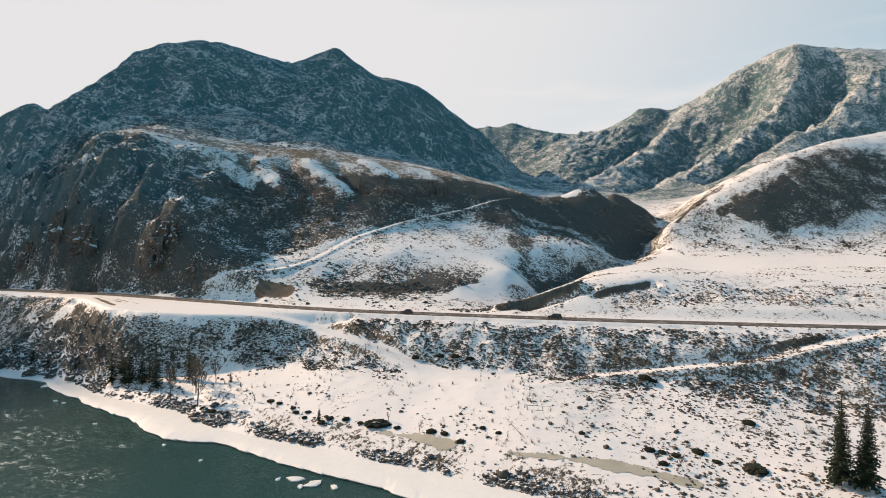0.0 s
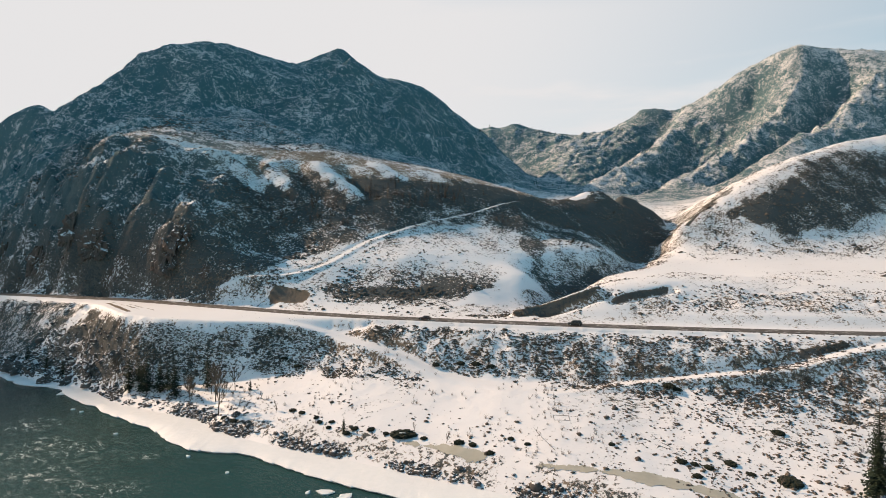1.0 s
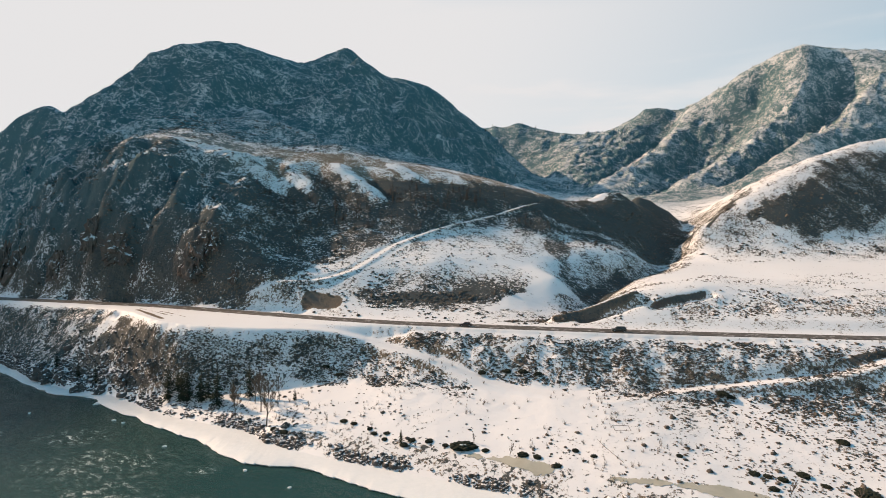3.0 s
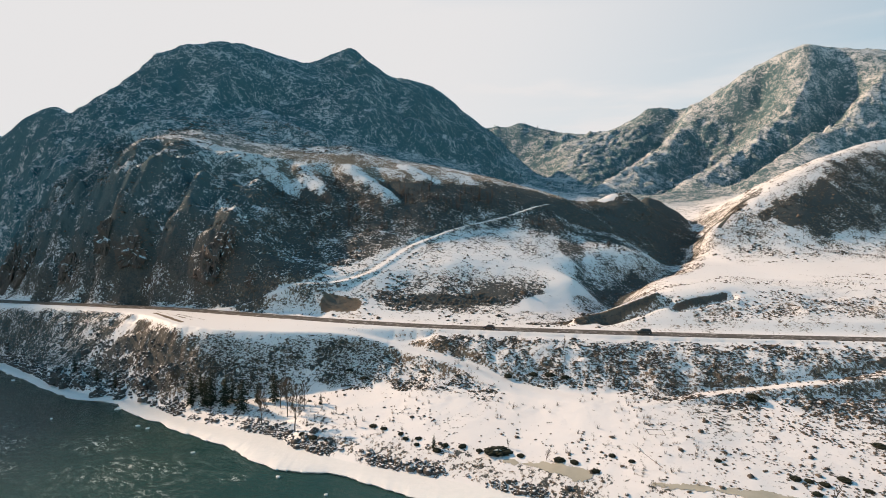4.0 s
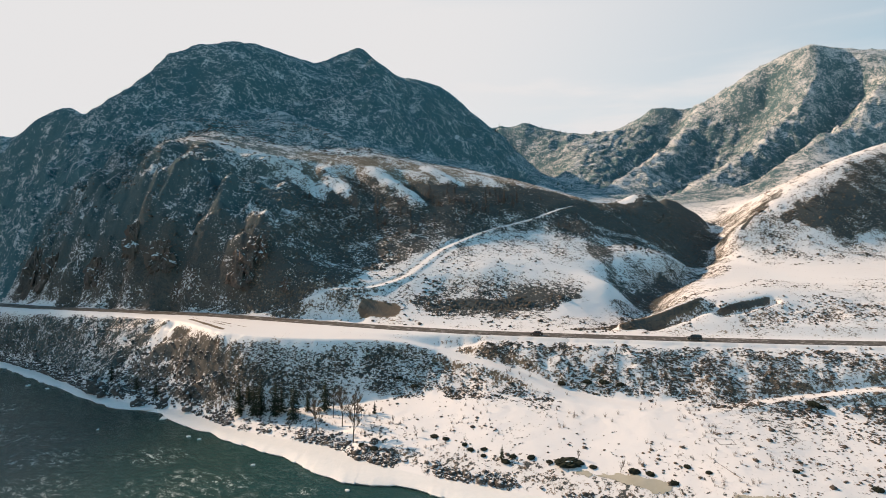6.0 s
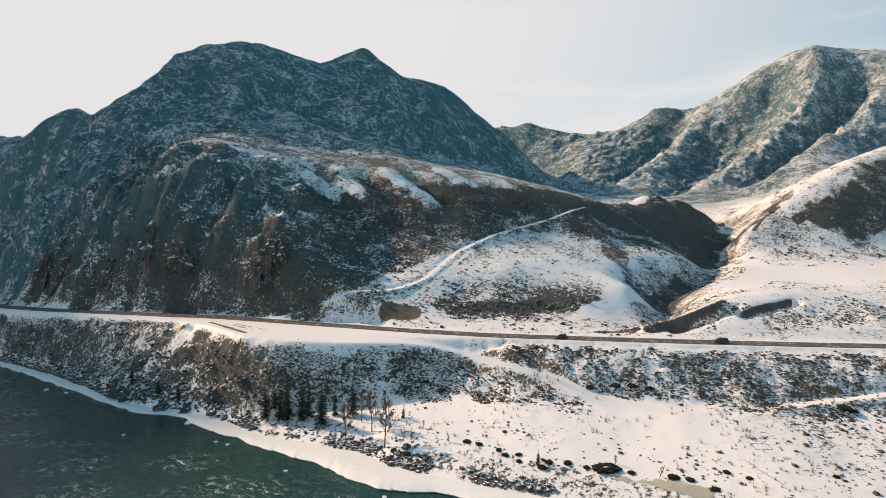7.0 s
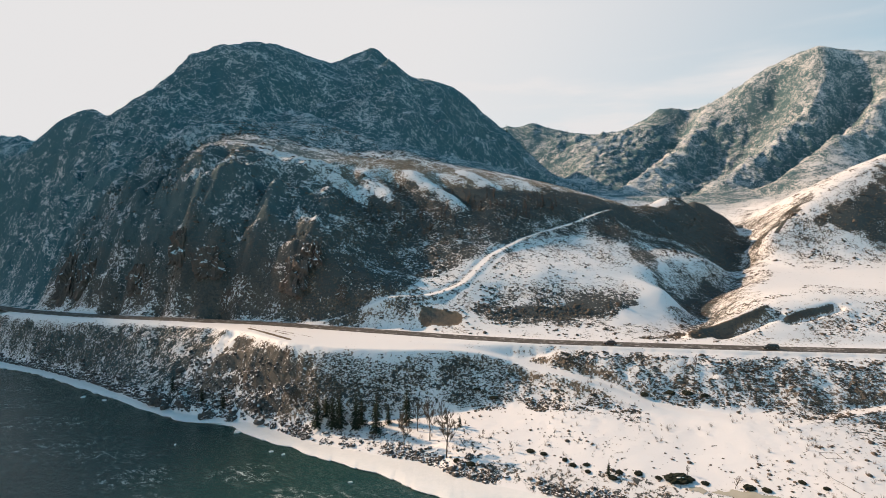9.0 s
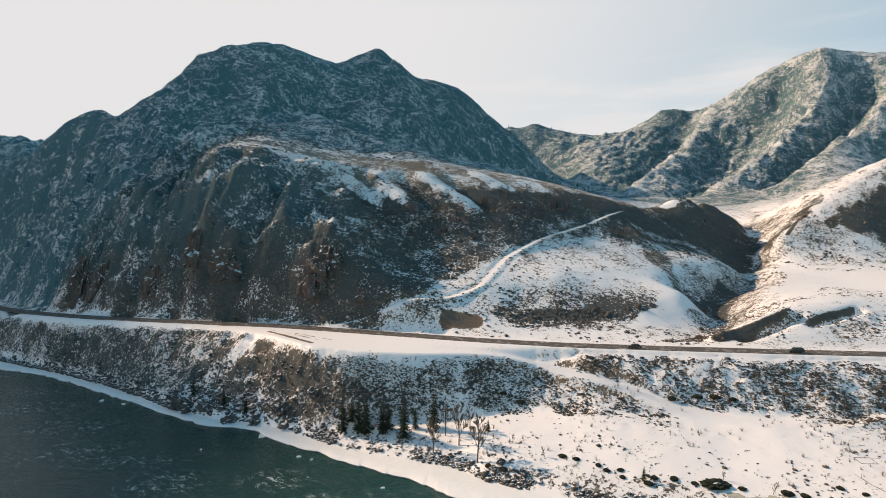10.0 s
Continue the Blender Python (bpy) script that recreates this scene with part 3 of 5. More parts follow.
patch(4.5, (0.74, 0.0, 0.5), [(62, 360), (69, 350), (80, 340)])
patch(3.6, (0.62, 0.0, 0.62), [(36, 330), (56, 333), (74, 340)])
patch(11, (0.86, 0.1, 0.28), [(-45, 310), (-20, 326), (5, 338), (22, 345)])
patch(5, (0.72, 0.1, 0.48), [(-22, 301), (0, 313), (22, 328)])
patch(9, (0.76, 0.1, 0.45), [(-52, 222), (-37, 221), (-17, 228), (-6, 235)])
patch(6, (0.68, 0.1, 0.48), [(36, 304), (34, 286), (36, 268), (42, 256)])
patch(5, (1.15, 0.1, 0.4), [(-40, 225), (-26, 227), (-13, 231)])
patch(7, (0.85, 0.1, 0.4), [(42, 254), (52, 270), (68, 288)])
patch(2.6, (0.85, 0.1, 0.4), [(0, 203), (8, 205.5), (17, 213)])
patch(3.0, (0.1, 0.6, -0.6), [(-78, 220), (-67, 218.6)])
# bare soil of the cut bank, brush raised to paint its shaded face dark
patch(1.7, (0.8, 0.6, -0.4), [(17, 201.8), (26, 203.6), (33, 205.4)])
patch(0.8, (0.8, 0.6, -0.4), [(33, 206), (42, 208), (49, 210)])
patch(2.4, (0.62, 0.2, 0.7), [(34, 203.4), (44, 206), (52, 210)])
# soil strip, with brush standing in for the step's shadow
patch(0.9, (0.6, 0.9, 0.0), [(53, 206.4), (64, 209.9), (75, 213.4)])
patch(8, (0.92, 0.1, 0.26), [(182, 353), (204, 358), (226, 366)])
patch(14, (0.66, 0.1, 0.46), [(234, 372), (265, 386), (300, 393)])
patch(5, (0.70, 0.1, 0.45), [(200, 346), (222, 350), (250, 357), (280, 362)])
patch(3, (0.74, 0.1, 0.4), [(168, 352), (176, 354)])
patch(1.3, (0.85, 0.6, 0.2), [(128, 350), (139, 357), (150, 366)])
patch(1.1, (0.85, 0.6, 0.2), [(140, 350), (152, 358), (160, 362)])
patch(12, (0.70, 0.1, 0.45), [(232, 356), (268, 370), (300, 380)])
patch(6, (0.66, 0.6, 0.46), [(129, 354), (144, 361), (160, 368), (176, 376)])
patch(7, (0.88, 0.1, 0.3), [(98, 340), (112, 354), (128, 374), (142, 394)])
patch(38, (0.62, 0.3, 0.50), [(55, 560), (110, 548), (180, 545), (260, 560)])
patch(4, (0.0, 0.0, 0.9), [(-146, 216), (-152, 209), (-158, 203)])
patch(1.0, (0.0, 0.5, -0.5), [(-145, 217), (-138, 210), (-131, 203), (-125, 197.5)])
patch(0.5, (0.0, 0.4, 0.1), [(-146, 221), (-134, 211), (-124, 203)])
patch(0.4, (0.0, 0.4, 0.2), [(-136, 215), (-126, 208), (-119, 203)])
patch(6, (0.4, 0.6, 0.5), [(-150, 200), (-165, 203)])
patch(5, (0.0, 0.0, 1.0), [(-6, 220), (8, 231), (19, 239.5), (24.5, 248), (20, 258), (10, 263)])
patch(1.15, (0.0, 0.0, 1.0), [(-123, 229), (-100, 226), (-76, 229), (-64, 239), (-48, 269), (-30, 291), (4, 319), (31, 341)])
patch(1.0, (0.0, 0.0, 1.0), [(-56, 244), (-42, 271)])
patch(3.4, (0.0, 0.0, 1.0), [(-80, 190), (-65, 189.4), (-50, 188.6), (-35, 180.5), (-26, 177), (-14.5, 170), (-2, 165), (10, 160)])
patch(2.0, (0.0, 0.0, 1.0), [(133, 173), (116, 168.5), (97, 164), (80, 162.5), (63, 162.2), (43, 161.5), (21, 156)])
patch(1.6, (0.1, 0.0, 1.0), [(104, 162), (97, 155.5), (94, 151)])
patch(4.5, (0.60, 0.1, 0.7), [(-60, 144), (-30, 133.5), (0, 120.5), (40, 103), (75, 90)])
patch(9, (0.0, 0.0, 1.0), [(-28, 162), (-5, 156), (20, 152)])
patch(8, (0.0, 0.0, 1.0), [(-62, 160), (-40, 163), (10, 158)])
patch(1.0, (0.5, 0.9, 0.2), [(114, 171.3), (104, 168.7), (95, 166.8)])
patch(9, (0.56, 0.1, 0.6), [(85, 160), (105, 155), (130, 150)])
patch(4, (0.52, 0.0, 0.8), [(-42, 171), (-29, 166.5), (-19, 163)])
patch(6, (0.30, 0.0, 0.9), [(-64, 157), (-46, 152), (-25, 146), (0, 140)])
patch(12, (0.5, 0.1, 0.8), [(30, 150), (60, 148), (95, 138)])


def patch_cover(x, y, cov):
    ragged = fbm(x, y, 11.0, 4, 91, 0.6)
    for reach, values, line in PATCHES:
        px, py = np.array(line).T
        keep = (x > px.min() - 2 * reach) & (x < px.max() + 2 * reach) & (y > py.min() - 2 * reach) & (y < py.max() + 2 * reach)
        if not keep.any():
            continue
        d = line_distance(x[keep], y[keep], line) + ragged[keep] * (min(reach, 6) * 0.9 if reach > 3.5 else 0.5)
        m = 1 - smooth(d, 0.62 * reach, 1.1 * reach)
        for i, v in enumerate(values):
            c = cov[..., i + 1]
            c[keep] = c[keep] * (1 - m) + v * m


def grid_rows():
    """Rows of the ground sheet, finest where the valley floor and the banks lie."""
    y, rows = -2600.0, []
    while y < 4200:
        rows.append(y)
        d = 0.62 if 96 < y < 262 else 1.1 if 262 <= y < 420 else 2.4 if 420 <= y < 1010 else None
        if d is None:
            d = max(0.7, (96 - y) * 0.12) if y <= 96 else 3 + (y - 1010) * 0.10
        y += d
    return np.array(rows)


COLS = 760
u = np.linspace(-1, 1, COLS)
rows = grid_rows()
half = np.where(rows > 95, 62 + 0.86 * rows, 145 + 0.2 * np.abs(rows - 95))
bend = np.where(np.abs(u) > 0.88, ((np.abs(u) - 0.88) / 0.12) ** 3, 0) * np.sign(u)
GX = -42 + half[:, None] * (u / 0.88)[None, :] + 2600 * bend[None, :]
GY = np.repeat(rows[:, None], COLS, 1)
GZ, COVER = land(GX, GY)
patch_cover(GX, GY, COVER)
# the near bank, behind the water
near_shore = -150 - 0.35 * GX
GZ = np.where(GY < near_shore, np.maximum(GZ, -3.5 + 45 * smooth(near_shore - GY, 0, 160) + 3 * fbm(GX, GY, 40.0, 4, 61)), GZ)


def height(x, y):
    """Height of the ground sheet at one place."""
    j = int(np.clip(np.searchsorted(rows, y) - 1, 0, len(rows) - 2))
    f = (y - rows[j]) / (rows[j + 1] - rows[j])
    za = np.interp(x, GX[j], GZ[j])
    return float(za + (np.interp(x, GX[j + 1], GZ[j + 1]) - za) * f)


def bench(line, flat, blend):
    """Cut a level track into the slope along a plan line."""
    pts = []
    for (ax, ay), (bx, by) in zip(line, line[1:]):
        n = max(1, int(math.hypot(bx - ax, by - ay) / 3))
        pts += [(ax + (bx - ax) * i / n, ay + (by - ay) * i / n) for i in range(n)]
    pts.append(line[-1])
    zs = np.array([height(px, py) for px, py in pts])
    for _ in range(6):
        zs[1:-1] = (zs[:-2] + 2 * zs[1:-1] + zs[2:]) / 4
    px, py = np.array(pts).T
    keep = (GX > px.min() - blend) & (GX < px.max() + blend) & (GY > py.min() - blend) & (GY < py.max() + blend)
    x, y = GX[keep], GY[keep]
    best, level = np.full(x.shape, 1e9), np.zeros(x.shape)
    for i in range(len(pts) - 1):
        dx, dy = px[i + 1] - px[i], py[i + 1] - py[i]
        t = np.clip(((x - px[i]) * dx + (y - py[i]) * dy) / (dx * dx + dy * dy), 0, 1)
        d = np.hypot(x - px[i] - t * dx, y - py[i] - t * dy)
        near = d < best
        best[near], level[near] = d[near], (zs[i] + (zs[i + 1] - zs[i]) * t)[near]
    m = 1 - smooth(best, flat, blend)
    GZ[keep] = GZ[keep] * (1 - m) + level * m


bench([(-80, 190), (-65, 189.4), (-50, 188.6), (-35, 180.5), (-26, 177), (-14.5, 170), (-2, 165), (10, 160)], 2.0, 5.0)
bench([(133, 173), (116, 168.5), (97, 164), (80, 162.5), (63, 162.2), (43, 161.5), (21, 156)], 1.5, 4.0)
bench([(-123, 229), (-100, 226), (-76, 229), (-64, 239), (-48, 269), (-30, 291), (4, 319), (31, 341)], 1.4, 3.5)


def furrow(line, deep, wide):
    """A gully worn down the slope along the line; below zero, a rounded spur."""
    px, py = np.array(line).T
    keep = (GX > px.min() - 3 * wide) & (GX < px.max() + 3 * wide) & (GY > py.min() - 3 * wide) & (GY < py.max() + 3 * wide)
    x, y = GX[keep], GY[keep]
    d = line_distance(x, y, line) + 0.45 * wide * fbm(x, y, 14.0, 4, 441, 0.6)
    GZ[keep] -= deep * np.exp(-(np.maximum(d, 0) / wide) ** 1.6)


def scarp(line, deep, wide):
    """A cut bank: the ground in front of the line drops away."""
    px, py = np.array(line).T
    keep = (GX > px.min() - 3 * wide) & (GX < px.max() + 3 * wide) & (GY > py.min() - 3 * wide) & (GY < py.max() + 3 * wide)
    x, y = GX[keep], GY[keep]
    d = line_distance(x, y, [(ax, ay - wide) for ax, ay in line]) + 0.8 * fbm(x, y, 6.0, 3, 401)
    GZ[keep] -= deep * np.exp(-(d / wide) ** 2)


# brown cut banks at the end of the terrace
furrow([(16, 203), (27, 205.4), (37, 207.8), (48, 210.5)], -2.6, 1.7)
furrow([(27, 202), (35, 204), (44, 206.2), (51, 208)], 4.0, 2.3)
scarp([(52, 206), (64, 209.8), (77, 214.2)], 2.6, 1.7)
scarp([(-82, 219), (-76, 221.5), (-68, 219)], 0.7, 2.4)


# gullies of the road cliff
for line, deep, wide in (([(-150, 290), (-156, 279), (-160, 262), (-166, 243)], 10, 4.5), ([(-210, 328), (-216, 312), (-218, 286), (-226, 268)], 11, 5.5),
                         ([(-286, 345), (-292, 332), (-300, 312)], 9, 7), ([(-182, 290), (-190, 275), (-196, 256)], 7, 4), ([(-240, 332), (-250, 312), (-259, 292)], 8, 5),
                         ([(-134, 281), (-141, 262), (-146, 246)], 5, 4)):
    furrow(line, deep, wide)
# snow spurs under the shoulder and the wooded gullies between them
for line, deep, wide in (([(-124, 312), (-108, 292)], 3.2, 4.5), ([(-100, 320), (-82, 300)], 3.5, 4.5), ([(-72, 328), (-54, 310)], 3.2, 5),
                         ([(-114, 314), (-94, 295)], -1.8, 5), ([(-88, 322), (-66, 308)], -2.2, 5), ([(-56, 342), (-44, 331)], -1.6, 5)):
    furrow(line, deep, wide)


def sheet(name, gx, gy, gz, material):
    r, c = gx.shape
    me = bpy.data.meshes.new(name)
    i = np.arange(r * c).reshape(r, c)
    quads = np.stack([i[:-1, :-1], i[:-1, 1:], i[1:, 1:], i[1:, :-1]], -1).reshape(-1, 4)
    me.vertices.add(r * c)
    me.vertices.foreach_set("co", np.stack([gx, gy, gz], -1).astype(np.float32).ravel())
    me.loops.add(quads.size)
    me.loops.foreach_set("vertex_index", quads.astype(np.int32).ravel())
    me.polygons.add(len(quads))
    me.polygons.foreach_set("loop_start", np.arange(0, quads.size, 4, dtype=np.int32))
    me.update(calc_edges=True)
    me.polygons.foreach_set("use_smooth", np.ones(len(quads), bool))
    me.materials.append(material)
    return new(name, me)


def layer(ob, name, values):
    ob.data.attributes.new(name, "FLOAT", "POINT").data.foreach_set("value", values.astype(np.float32).ravel())


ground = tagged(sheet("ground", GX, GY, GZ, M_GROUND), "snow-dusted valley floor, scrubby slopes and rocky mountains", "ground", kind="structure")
layer(ground, "brush", COVER[..., 1] * (1 - 0.38 * (1 - smooth(GY, 203, 222))))   # near by, the scrub stands as twigs of its own
shade_teal = 0.6 * smooth(-GX, 95, 150) * smooth(GY - soft_line_at(ROAD, GX), 8, 30)      # teal of shade and haze put into the cliff's colour
# the same shade colour painted on the left river bank
shade_teal = np.maximum(shade_teal, (0.42 * smooth(-GX, 148, 172) + 0.22 * smooth(-GX, 100, 125) * (1 - smooth(-GX, 148, 172))) * smooth(soft_line_at(EDGE, GX) - GY, 0, 3) * (GY > 60))
# conifer slopes that carry the painted haze, further up the valley
layer(ground, "pine_haze", np.maximum(shade_teal, np.maximum(smooth(GY - 0.25 * GX, 400, 470), smooth(GY - 0.25 * GX, 368, 402) * (1 - smooth(GX, 0, 40))) * 0.9 * (1 - 0.12 * smooth(GX, 130, 230)) + 0.1))
layer(ground, "rock", COVER[..., 2])
layer(ground, "snow", COVER[..., 3])


# ---- high unseen spur, added up the valley to shade the cliff and main mountain ----
# distance across the sun's way, height of the crest above the sun's grazing line
SHADE_SPUR = np.array([(40, -105), (112, -112), (119, -116), (125, -124), (130, -150), (137, -152), (143, -128), (149, -114), (155, -102), (162, -88), (173, -80), (190, -74),
                 (212, -71), (225, -65), (241, -56), (256, -46), (270, -36), (285, -30), (300, -20), (313, -14), (335, -6), (380, 6), (430, 14), (480, 22), (510, 34), (525, 32)], float)
SHADE_SPUR_AWAY = 1900.0
ax, ay = -math.sin(radians(SUN_AZ)), math.cos(radians(SUN_AZ))
across, off = np.meshgrid(np.linspace(-240, 860, 276), np.linspace(-640, 640, 65))
fall = np.hypot(7.0 * np.maximum(np.maximum(SHADE_SPUR[0, 0] - across, across - SHADE_SPUR[-1, 0]), 0), 1.8 * off)
sz = math.tan(radians(SUN_EL)) * SHADE_SPUR_AWAY + np.interp(across, SHADE_SPUR[:, 0], SHADE_SPUR[:, 1]) - fall
sz = sz + smooth(np.abs(off), 0, 120) * 14 * fbm(across, off, 90.0, 4, 451, 0.5, True)
spur = sheet("added_shade_spur", ay * across + ax * (SHADE_SPUR_AWAY + off), -ax * across + ay * (SHADE_SPUR_AWAY + off), np.maximum(sz, -20), M_GROUND)
tagged(spur, "unseen snowy spur added up the valley to shade the cliff", "mountain", kind="structure")
for name, value in (("brush", 0.5), ("pine_haze", 0.9), ("rock", 0.5), ("snow", 0.5)):
    layer(spur, name, np.full(sz.shape, value))


# ---- river, shelf ice, road ----
wx, wy = np.meshgrid(np.concatenate([[-2600, -1200, -600], np.linspace(-420, 120, 271), [300, 700, 2600]]),
                     np.concatenate([[-900, -500, -250, -100], np.linspace(20, 330, 156), [500, 900, 1700]]))
wz = 0.12 * fbm(wx, wy, 7.0, 3, 71)
water = tagged(sheet("water", wx, wy, wz, M_WATER), "dark green fast river water with small rapids", "river", kind="structure")
rapid = 0.35 * smooth(fbm(wx * 0.6, wy, 26.0, 3, 73), 0.05, 0.4)
for rx, ry, size in ((-97, 119, 4.5), (-110, 136, 4), (-99, 134, 4), (-78, 112, 4), (-103, 128, 3), (-85, 114, 3), (-123, 149, 5), (-110, 130, 4), (-97, 133, 2.5), (-80, 130, 2), (-151, 147, 6), (-141, 131, 6)):
    rapid = np.maximum(rapid, 1.5 * np.exp(-((wx - rx) / (1.5 * size)) ** 2 - ((wy - ry) / size) ** 2))
# weaker foam that paints the glitter of ripples into the colour
for rx, ry, size in ((-222, 205, 9), (-200, 186, 9), (-186, 166, 9), (-238, 224, 7), (-166, 160, 6)):
    rapid = np.maximum(rapid, 0.9 * np.exp(-((wx - rx) / (2.0 * size)) ** 2 - ((wy - ry) / size) ** 2))
layer(water, "rapid", rapid)

bm = bmesh.new()
xs = np.arange(-330, 60, 0.5)
lift = 0.5 + 0.12 * fbm(xs, 0 * xs, 9.0, 3, 81)
so = soft_line_at(SHORE, xs, w=0.8) + 0.7 * fbm(xs, 0 * xs, 7.0, 4, 83, 0.62) + smooth(-xs, 150, 175) * 1.6 * fbm(xs, 0 * xs, 3.0, 3, 87, 0.7) + 0.5 * np.round(2.6 * fbm(xs, 0 * xs, 9.0, 2, 85, 0.7))
si = soft_line_at(BANK, xs, w=2.0) + 1.6
strip = []
for x, a, b, h in zip(xs, so, si, lift):
    b = max(b, a + 1.2)
    strip.append([bm.verts.new((x, a + 0.7, -0.3)), bm.verts.new((x, a, h * 0.75)), bm.verts.new((x, a + 0.2, h)),
                  bm.verts.new((x, a + 0.5 * (b - a), h + 0.05)), bm.verts.new((x, b, h + 0.30))])
for p, q in zip(strip, strip[1:]):
    for i in range(4):
        bm.faces.new((p[i], q[i], q[i + 1], p[i + 1])).smooth = i > 1
me = bpy.data.meshes.new("shelf_ice")
bm.to_mesh(me)
me.materials.append(M_ICE)
tagged(new("shelf_ice", me), "snow-covered ice shelf along the river bank", "ice", kind="structure")


def ribbon(name, line, off_a, off_b, lift, material, step=1.5, lo=-440, hi=330):
    bm = bmesh.new()
    prev = None
    for x in np.arange(lo, hi, step):
        y, z = float(soft_line_at(line, x)), float(soft_line_at(line, x, 2))
        dy = float(soft_line_at(line, x + 1) - soft_line_at(line, x - 1)) / 2
        k = 1 / math.hypot(1, dy)
        pts = [(x - dy * k * o, y + k * o, z + l) for o, l in ((off_a - 0.3, -0.3), (off_a, lift), (off_b, lift), (off_b + 0.3, -0.3))]
        cur = [bm.verts.new(p) for p in pts]
        if prev:
            for i in range(3):
                bm.faces.new((prev[i], cur[i], cur[i + 1], prev[i + 1]))
        prev = cur
    me = bpy.data.meshes.new(name)
    bm.to_mesh(me)
    me.materials.append(material)
    return new(name, me)


road = tagged(ribbon("road", ROAD, -3.6, 3.6, 0.06, M_ROAD), "grey two-lane asphalt road with snowy shoulders", "road", kind="structure")
# ---- helpers for things ----
def part(name, bm, material, parent=None, label="", smooth_faces=False):
    me = bpy.data.meshes.new(name)
    bm.to_mesh(me)
    bm.free()
    if smooth_faces:
        me.polygons.foreach_set("use_smooth", np.ones(len(me.polygons), bool))
    me.materials.append(material)
    ob = new(name, me)
    ob.parent = parent
    return tagged(ob, label)


def empty(name, m):
    ob = new(name)
    ob.matrix_world = m
    return ob


def raw_mesh(name, verts, faces, material):
    """One mesh out of triangle arrays."""
    me = bpy.data.meshes.new(name)
    v, f = np.asarray(verts, np.float32), np.asarray(faces, np.int32)
    me.vertices.add(len(v))
    me.vertices.foreach_set("co", v.ravel())
    me.loops.add(f.size)
    me.loops.foreach_set("vertex_index", f.ravel())
    me.polygons.add(len(f))
    me.polygons.foreach_set("loop_start", np.arange(0, f.size, 3, dtype=np.int32))
    me.update(calc_edges=True)
    me.materials.append(material)
    return new(name, me)


def tint_material(name, lo, hi, rough=0.85, spec=0.2, grain=4.0, per="island", bump=0.4):
    k = Nodes(name, rough, spec)
    r = k.island() if per == "island" else k.random()
    n = k.noise(grain, 4, 0.65)
    f = k.math("ADD", k.math("MULTIPLY", r, 0.6), k.math("MULTIPLY", n, 0.4))
    k.bump(n, bump, 0.1)
    return k.done(k.mix(f, lo, hi))


def rock_material():
    k = Nodes("bank_rock", 0.85, 0.3)
    n = k.noise(1.3, 6, 0.7)
    col = k.mix(k.math("ADD", k.math("MULTIPLY", k.island(), 0.5), k.math("MULTIPLY", n, 0.5)), (0.032, 0.032, 0.033), (0.135, 0.122, 0.110))
    top = k.ramp(k.math("ADD", k.slope(), k.math("MULTIPLY", k.math("SUBTRACT", n, 0.5), 1.4)), 0.80, 0.95)
    k.bump(n, 0.6, 0.15)
    return k.done(k.mix(top, col, (0.80, 0.80, 0.81)))


def crag_material():
    k = Nodes("crag_rock", 0.85, 0.3)
    n = k.noise(0.5, 7, 0.7, stretch=(1, 1, 0.5))
    col = k.mix(n, (0.070, 0.056, 0.050), (0.20, 0.148, 0.118))
    col = k.mix(k.ramp(k.noise(0.15, 3), 0.4, 0.65), col, (0.10, 0.088, 0.080))
    top = k.ramp(k.math("ADD", k.slope(), k.math("MULTIPLY", k.math("SUBTRACT", k.noise(0.9, 5, 0.7), 0.5), 1.4)), 0.62, 0.80)
    k.bump(n, 0.8, 0.8)
    return k.done(k.mix(top, col, (0.80, 0.80, 0.81)))


M_SCRUB = tint_material("scrub_twigs", (0.066, 0.059, 0.052), (0.200, 0.170, 0.142))
M_CUSHION = tint_material("juniper_needles", (0.014, 0.019, 0.013), (0.046, 0.050, 0.034), grain=6.0)
M_TWIG = tint_material("bare_twigs", (0.085, 0.070, 0.055), (0.19, 0.155, 0.120))
M_BARK = tint_material("grey_bark", (0.060, 0.050, 0.042), (0.16, 0.135, 0.115), grain=9.0)
M_NEEDLE = tint_material("spruce_needles", (0.012, 0.022, 0.014), (0.036, 0.052, 0.032), grain=3.0)
M_LARCH = tint_material("bare_larch", (0.068, 0.056, 0.050), (0.150, 0.118, 0.098))
M_ROCK, M_CRAG = rock_material(), crag_material()
M_FLOE = snow_material("floe_ice", (0.70, 0.74, 0.74), (0.86, 0.87, 0.87), 2.0)
M_WOOD = tint_material("weathered_wood", (0.10, 0.085, 0.07), (0.22, 0.19, 0.16), grain=8.0, per="object")
rng = np.random.default_rng(7)


def heights(x, y):
    """Heights of the ground sheet at many places."""
    j = np.clip(np.searchsorted(rows, y) - 1, 0, len(rows) - 2)
    f = (y - rows[j]) / (rows[j + 1] - rows[j])
    core = np.abs(u) <= 0.88
    u_core, n = u[core], core.sum()
    first = int(np.argmax(core))

    def on_row(k):
        c = np.clip((x + 42) / half[k] * 0.88, u_core[0], u_core[-1])
        i = np.clip(((c - u_core[0]) / (u_core[1] - u_core[0])).astype(int), 0, n - 2)
        g = (c - u_core[i]) / (u_core[i + 1] - u_core[i])
        return i + first, g

    i0, g0 = on_row(j)
    i1, g1 = on_row(j + 1)

    def lerp(a):
        v0 = a[j, i0] * (1 - g0) + a[j, i0 + 1] * g0
        v1 = a[j + 1, i1] * (1 - g1) + a[j + 1, i1 + 1] * g1
        return v0 * (1 - f) + v1 * f

    return lerp


